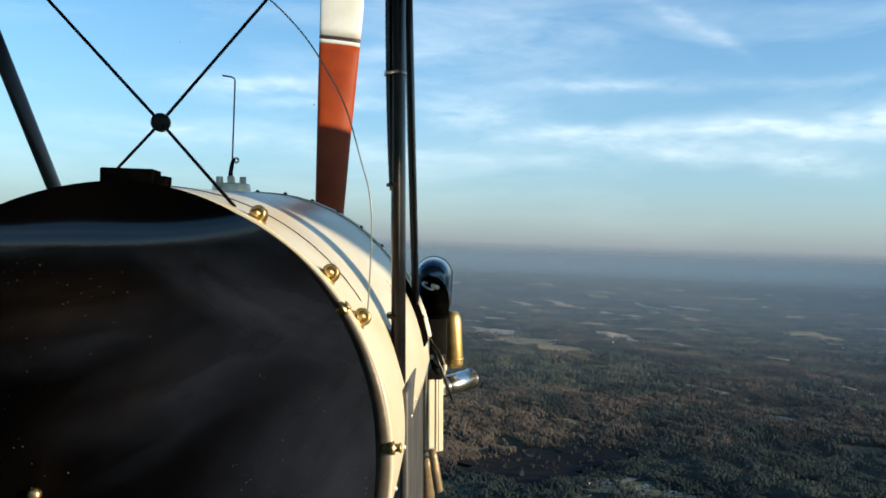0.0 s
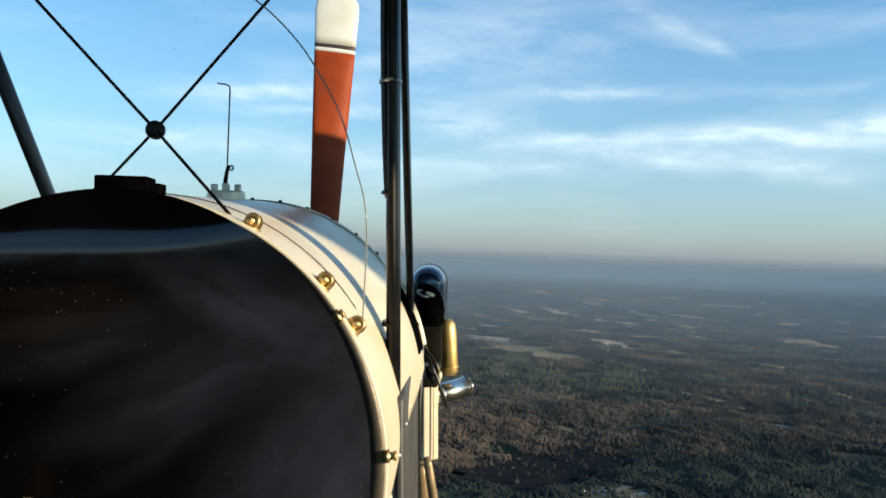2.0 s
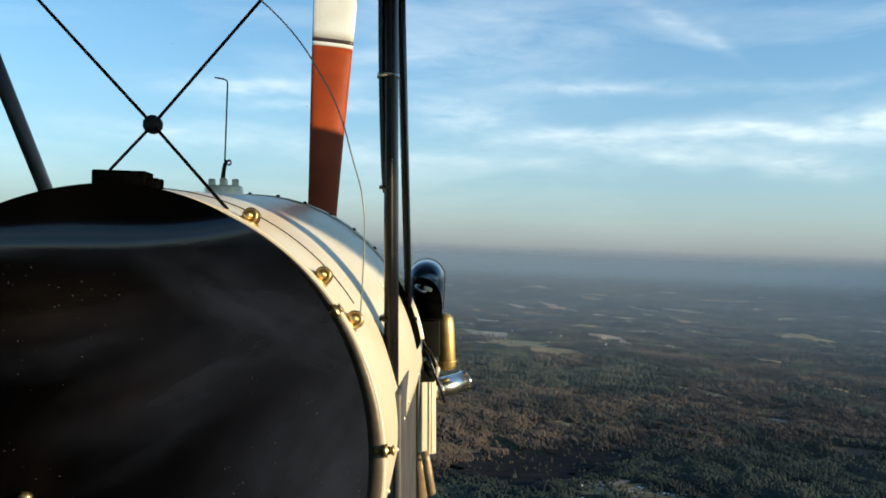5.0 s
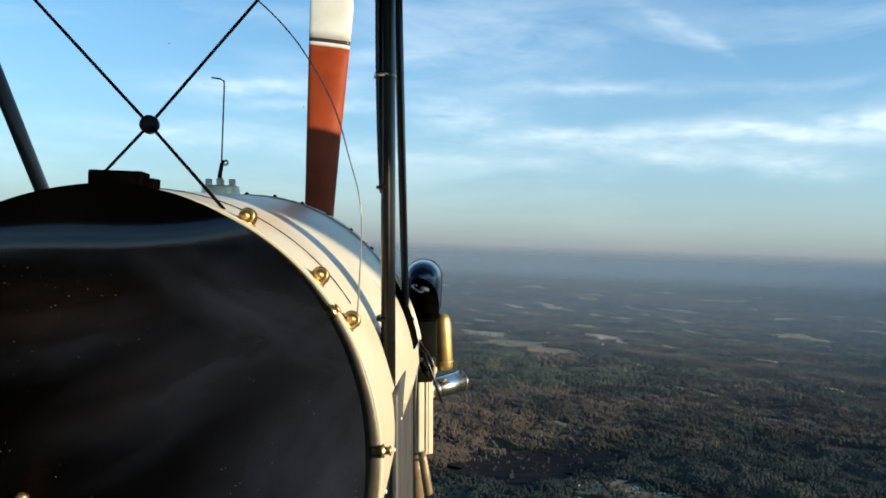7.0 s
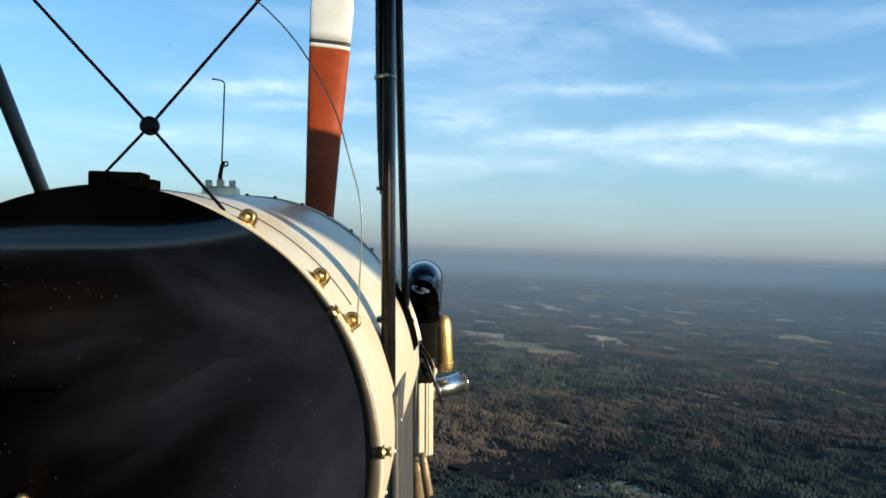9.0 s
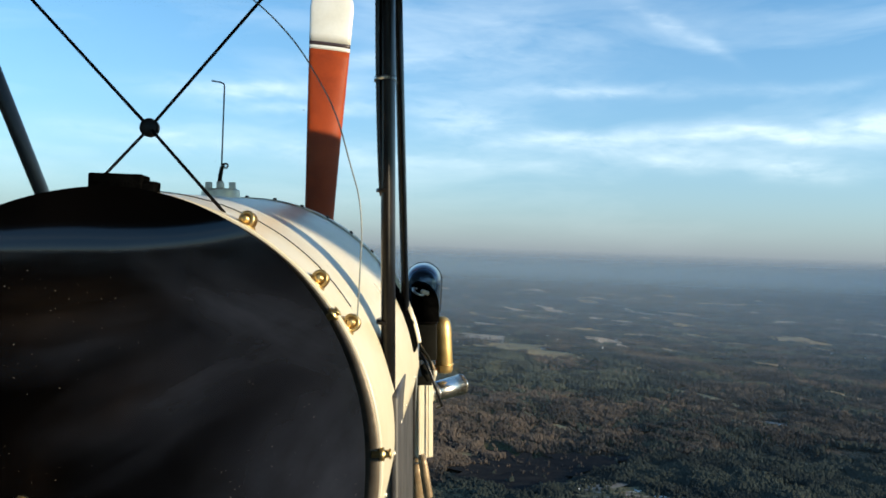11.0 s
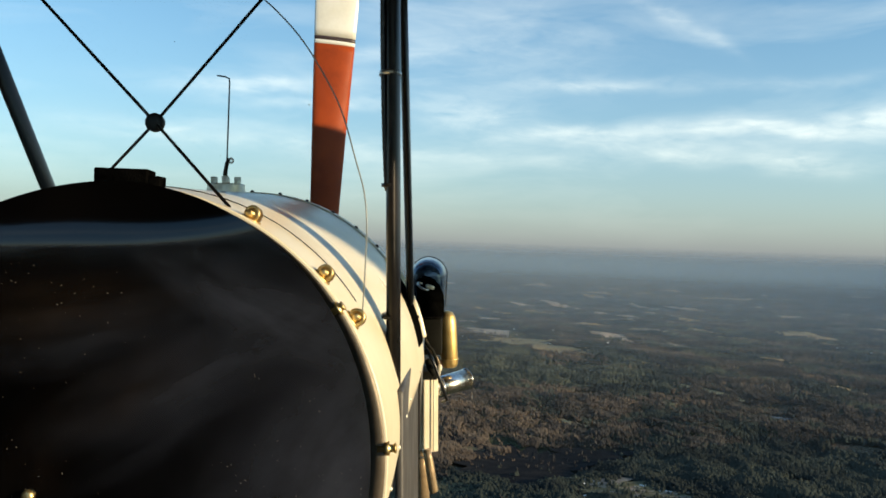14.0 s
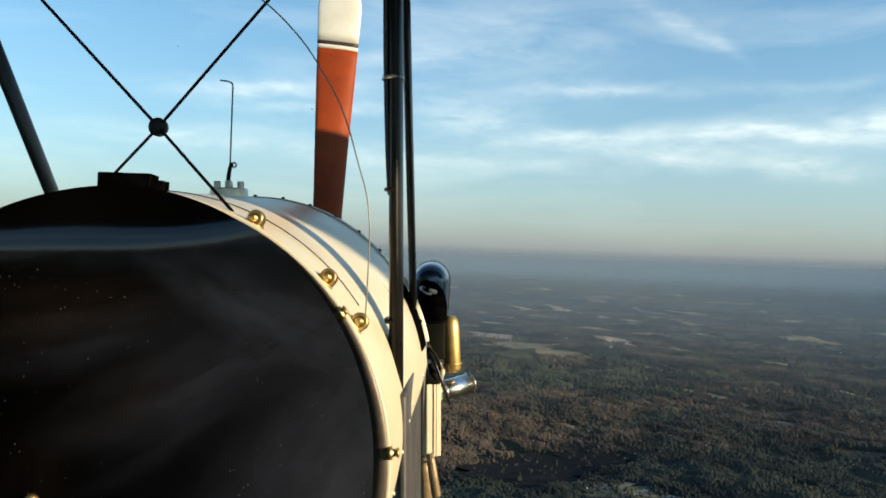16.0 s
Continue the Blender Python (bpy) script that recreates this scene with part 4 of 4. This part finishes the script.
def build_woods():
    rng = np.random.default_rng(7)
    bands = ((1150, 1700, 20.0, 10.0), (1700, 2500, 46.0, 12.0), (2500, 3600, 120.0, 14.5), (3600, 5500, 330.0, 19.0), (5500, 9500, 1500.0, 34.0))
    pts = []
    for d0, d1, area, size in bands:
        count = int(0.5 * radians(36) * (d1 ** 2 - d0 ** 2) / area)
        D = np.sqrt(rng.uniform(d0 ** 2, d1 ** 2, count))
        az = radians(-5) + rng.uniform(0, radians(36), count)
        h = size * rng.uniform(0.85, 1.15, count)
        pts.append(np.stack([D, az, h], 1))
    pts = np.concatenate(pts)
    D, az, h = pts.T
    X, Y = D * np.sin(az), D * np.cos(az)
    keep = ~in_field(X, Y)
    D, az, h, X, Y = D[keep], az[keep], h[keep], X[keep], Y[keep]
    kindv = np.array([noise.fractal(Vector((x / 330, y / 420, 3.0)), 0.75, 2.2, 6) for x, y in zip(X, Y)]) + rng.normal(0, 0.07, len(X))
    open_ = np.array([noise.noise(Vector((x / 150, y / 150, 9.0))) for x, y in zip(X, Y)])
    ok = open_ > -0.56
    rise = np.array([hill(x, y) for x, y in zip(X, Y)])
    # the canopy follows the slope of the land below it
    east = np.array([hill(x + 12, y) for x, y in zip(X, Y)]) - rise
    north = np.array([hill(x, y + 12) for x, y in zip(X, Y)]) - rise
    lie = np.stack([0.14 - 0.5 * east / 12, -0.10 - 0.5 * north / 12, np.full(len(X), 0.52)], 1)
    tone = np.array([noise.fractal(Vector((x / 170, y / 230, 21.0)), 0.8, 2.2, 5) for x, y in zip(X, Y)]) + rng.normal(0, 0.08, len(X))
    # crowns stand in taller and lower clumps
    h = h * (1 + 0.55 * np.array([noise.fractal(Vector((x / 48, y / 60, 33.0)), 0.8, 2.0, 2) for x, y in zip(X, Y)]))
    # stands of one kind: azimuth, dip below the horizon (degrees), radius (m), more pine, more light
    for a, dip, size, more_pine, more_light in ((2.5, 11.4, 190, -0.5, 0.4), (4.0, 10.6, 210, -0.6, 0.3), (9.0, 11.0, 200, -0.35, 0.1), (6.0, 7.4, 330, 0.35, 0.5), (17.0, 14.0, 190, 0.5, -0.4), (10.0, 14.8, 120, 0.4, -0.3),
                                                (23.0, 10.0, 230, -0.3, -0.2), (14.0, 7.6, 330, 0.1, -0.25), (1.5, 14.0, 110, 0.2, 0.3), (4.6, 14.6, 95, 0.8, -0.9), (21.0, 13.2, 260, 0.6, -0.8), (25.0, 11.5, 300, 0.4, -0.8), (16.5, 13.2, 240, 0.4, -0.7), (27.0, 8.5, 420, -0.1, -0.5), (16.0, 10.6, 200, -0.2, -0.05)):
        cx, cy = dist(dip) * math.sin(radians(a)), dist(dip) * math.cos(radians(a))
        near = np.exp(-((X - cx) ** 2 + ((Y - cy) * 0.8) ** 2) / size ** 2)
        kindv, tone = kindv + more_pine * near, tone + more_light * near
    # small clumps of the other kind inside each stand
    kindv = kindv + 0.3 * np.array([noise.noise(Vector((x / 34, y / 60, 51.0))) for x, y in zip(X, Y)])
    pine, light = kindv > -0.02, tone > 0.05

    def leaf(name, colour, other):
        ma = mat(name, colour, 0.92, vary=0.32, scale=0.006, fine=0.024, island=0.05, spec=0.1, tint=other, lo=0.44, hi=0.6)
        # twigs and needles scatter light all round, so a crown is softer than its outline
        nt = ma.node_tree
        geo, mid, unit = nt.nodes.new("ShaderNodeNewGeometry"), nt.nodes.new("ShaderNodeVectorMath"), nt.nodes.new("ShaderNodeVectorMath")
        mid.operation, unit.operation = "MULTIPLY_ADD", "NORMALIZE"
        mid.inputs[1].default_value = (0.17, 0.17, 0.17)
        lie = nt.nodes.new("ShaderNodeAttribute")
        lie.attribute_name = "lie_of_land"
        nt.links.new(lie.outputs["Vector"], mid.inputs[2])
        nt.links.new(geo.outputs["Normal"], mid.inputs[0])
        nt.links.new(mid.outputs[0], unit.inputs[0])
        nt.links.new(unit.outputs[0], nt.nodes["Principled BSDF"].inputs["Normal"])
        return ma
    for name, sel, label, material in (
            ("pine_wood", ok & pine & ~light, "dark green pine woodland", leaf("pine_needles", (0.049, 0.057, 0.045), (0.024, 0.030, 0.028))),
            ("young_pine_wood", ok & pine & light, "lighter green young pine woodland", leaf("young_needles", (0.098, 0.102, 0.068), (0.052, 0.058, 0.043))),
            ("bare_wood", ok & ~pine & ~light, "leafless grey-brown winter woodland", leaf("bare_twigs", (0.096, 0.083, 0.069), (0.060, 0.054, 0.048))),
            ("russet_wood", ok & ~pine & light, "warm brown winter woodland", leaf("russet_twigs", (0.162, 0.122, 0.090), (0.104, 0.084, 0.068)))):
        shapes = [tree_shape("pine" if "pine" in name else "leaf", k) for k in range(6)]
        idx = np.nonzero(sel)[0]
        vall, fall, gall, base = [], [], [], 0
        pick = rng.integers(0, 6, len(idx))
        for k, (tv, tf) in enumerate(shapes):
            ii = idx[pick == k]
            r = far(D[ii])
            s = r / D[ii]
            rot = rng.uniform(0, 6.283, len(ii))
            cr, sr = np.cos(rot), np.sin(rot)
            hh = np.minimum(h[ii], 15.0) * s * (1.05 if "pine" in name else 1.05)
            wide = np.clip(h[ii], 6, 30) * s * rng.uniform(0.9, 1.4, len(ii)) * (1.0 if "pine" in name else 0.64)
            vx = (tv[None, :, 0] * cr[:, None] - tv[None, :, 1] * sr[:, None]) * wide[:, None] + (r * np.sin(az[ii]))[:, None]
            vy = (tv[None, :, 0] * sr[:, None] + tv[None, :, 1] * cr[:, None]) * wide[:, None] + (r * np.cos(az[ii]))[:, None]
            vz = tv[None, :, 2] * hh[:, None] + ((rise[ii] - HEIGHT) * s)[:, None]
            vall.append(np.stack([vx, vy, vz], 2).reshape(-1, 3))
            fall.append((tf[None] + (np.arange(len(ii)) * len(tv))[:, None, None] + base).reshape(-1, 3))
            gall.append(np.repeat(lie[ii], len(tv), axis=0))
            base += len(ii) * len(tv)
        V, F = np.concatenate(vall).astype(np.float32), np.concatenate(fall).astype(np.int32)
        me = bpy.data.meshes.new(name)
        me.vertices.add(len(V))
        me.vertices.foreach_set("co", V.ravel())
        me.loops.add(F.size)
        me.loops.foreach_set("vertex_index", F.ravel())
        me.polygons.add(len(F))
        me.polygons.foreach_set("loop_start", np.arange(0, F.size, 3, dtype=np.int32))
        me.polygons.foreach_set("use_smooth", np.ones(len(F), bool))
        me.update(calc_edges=True)
        me.validate()
        me.attributes.new("lie_of_land", "FLOAT_VECTOR", "POINT").data.foreach_set("vector", np.concatenate(gall).astype(np.float32).ravel())
        me.materials.append(material)
        tagged(new(name, me), label, "woodland", kind="stuff")


build_woods()


def build_houses():
    """Small far farmsteads and sheds: walls with a gabled roof."""
    walls = [mat("white_siding", (0.75, 0.74, 0.70), 0.7, vary=0.05, scale=0.5), mat("grey_siding", (0.42, 0.41, 0.39), 0.7, vary=0.08, scale=0.5), mat("brick_wall", (0.32, 0.17, 0.12), 0.8, vary=0.1, scale=0.5)]
    roofs = [mat("light_metal_roof", (0.50, 0.50, 0.48), 0.35, vary=0.05, scale=0.5), mat("dark_shingle_roof", (0.10, 0.095, 0.09), 0.9, vary=0.1, scale=0.5), mat("brown_shingle_roof", (0.17, 0.12, 0.09), 0.5, vary=0.1, scale=0.5)]
    words = (("white house", "pale metal roof"), ("grey house", "dark shingle roof"), ("brick house", "brown shingle roof"))
    made = {}

    def house(w, r, wide, deep, high):
        base = tagged(new("house"), words[w][0] + " with a " + words[r][1] + " among trees", "house", "scattered houses on the land")
        part("wall", box((wide, deep, high), (0, 0, high / 2), bevel=0), walls[w], base, smooth=False)
        bm = bmesh.new()
        a, b, rise = wide / 2 + 0.5, deep / 2 + 0.6, deep * 0.28
        p = [bm.verts.new(v) for v in ((-a, -b, high), (a, -b, high), (a, b, high), (-a, b, high), (-a, 0, high + rise), (a, 0, high + rise))]
        for f in ((0, 1, 5, 4), (2, 3, 4, 5), (1, 2, 5), (3, 0, 4), (3, 2, 1, 0)):
            bm.faces.new([p[i] for i in f])
        part("roof", bm, roofs[r], base, smooth=False)
        return base
    rnd = random.Random(5)
    spots = []
    for az, dep, count, spread in ((3.2, 5.2, 12, 180), (4.5, 4.9, 6, 160), (11.0, 4.7, 6, 120), (15.8, 5.2, 5, 130), (6.5, 5.4, 8, 200), (21.5, 8.9, 5, 90), (12.0, 14.5, 30, 95),
                                   (10.0, 15.4, 8, 60), (15.0, 15.0, 10, 90), (10.5, 2.0, 6, 420), (6.0, 1.75, 6, 380), (20.0, 3.2, 5, 300), (13.0, 2.9, 5, 260), (25.0, 4.6, 5, 240)):
        for k in range(count):
            D = dist(dep)
            X, Y = D * math.sin(radians(az)) + rnd.gauss(0, spread * 0.6), D * math.cos(radians(az)) + rnd.gauss(0, spread * 0.6)
            if not in_field(np.array([X]), np.array([Y]), (3, 4))[0]:
                spots.append((X, Y))
    for X, Y in spots:
        w, r = rnd.choice((0, 0, 1, 1, 2)), rnd.choice((0, 0, 1, 1, 2))
        D = math.hypot(X, Y)
        p, s = site(math.degrees(math.atan2(X, Y)), D, 1.6)
        m = pose(*p, 0, 0, rnd.uniform(0, 180))
        grow = s * rnd.uniform(0.7, 1.1) * (1.25 if D > 4000 else 0.72 if D < 2000 else 1.0)
        if (w, r) not in made:
            made[w, r] = house(w, r, 15, 9, 4.2)
            ob = made[w, r]
        else:
            ob = copy_thing(made[w, r], m)
        ob.matrix_basis = m @ Matrix.Diagonal((grow, grow, grow, 1))


build_houses()


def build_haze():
    """Haze put into shape: faint added shells over the land that scatter daylight, thinning with height."""
    # shell radius, painted opacity of the haze, step in its colour
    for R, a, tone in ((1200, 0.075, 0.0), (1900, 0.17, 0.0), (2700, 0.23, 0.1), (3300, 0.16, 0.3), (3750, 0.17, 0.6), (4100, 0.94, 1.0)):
        ma = bpy.data.materials.new("haze_shell")
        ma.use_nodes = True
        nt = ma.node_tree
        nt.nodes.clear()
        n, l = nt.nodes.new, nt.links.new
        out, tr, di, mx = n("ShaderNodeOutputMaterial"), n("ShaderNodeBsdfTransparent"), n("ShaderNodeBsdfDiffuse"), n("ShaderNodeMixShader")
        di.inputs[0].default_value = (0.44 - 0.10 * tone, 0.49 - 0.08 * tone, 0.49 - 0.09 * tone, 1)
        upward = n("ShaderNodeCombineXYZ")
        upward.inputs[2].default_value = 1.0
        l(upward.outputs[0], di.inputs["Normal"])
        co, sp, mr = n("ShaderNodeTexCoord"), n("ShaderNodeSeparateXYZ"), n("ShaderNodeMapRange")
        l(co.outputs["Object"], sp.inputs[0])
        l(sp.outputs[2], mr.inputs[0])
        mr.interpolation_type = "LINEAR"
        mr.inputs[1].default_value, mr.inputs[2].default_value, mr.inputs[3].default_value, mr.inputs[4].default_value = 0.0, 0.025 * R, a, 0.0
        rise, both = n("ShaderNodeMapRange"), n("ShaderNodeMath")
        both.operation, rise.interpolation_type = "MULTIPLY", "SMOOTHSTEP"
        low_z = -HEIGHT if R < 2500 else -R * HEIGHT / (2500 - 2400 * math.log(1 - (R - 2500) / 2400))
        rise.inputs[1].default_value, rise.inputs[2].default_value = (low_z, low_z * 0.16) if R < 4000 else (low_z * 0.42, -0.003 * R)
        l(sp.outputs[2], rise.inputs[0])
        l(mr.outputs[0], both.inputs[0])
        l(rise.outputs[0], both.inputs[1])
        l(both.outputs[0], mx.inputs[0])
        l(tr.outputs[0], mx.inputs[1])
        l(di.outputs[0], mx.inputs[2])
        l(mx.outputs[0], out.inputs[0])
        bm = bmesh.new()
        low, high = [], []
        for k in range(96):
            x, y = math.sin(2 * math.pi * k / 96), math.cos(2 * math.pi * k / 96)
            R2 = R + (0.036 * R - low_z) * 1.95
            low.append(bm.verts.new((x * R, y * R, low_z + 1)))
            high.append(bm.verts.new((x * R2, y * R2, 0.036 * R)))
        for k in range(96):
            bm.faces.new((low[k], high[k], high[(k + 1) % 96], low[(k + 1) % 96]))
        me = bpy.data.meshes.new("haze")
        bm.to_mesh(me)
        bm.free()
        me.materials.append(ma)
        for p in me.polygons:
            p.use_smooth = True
        tagged(new("haze", me), "faint blue-grey shell standing in for evening haze over the land", "haze", kind="stuff")


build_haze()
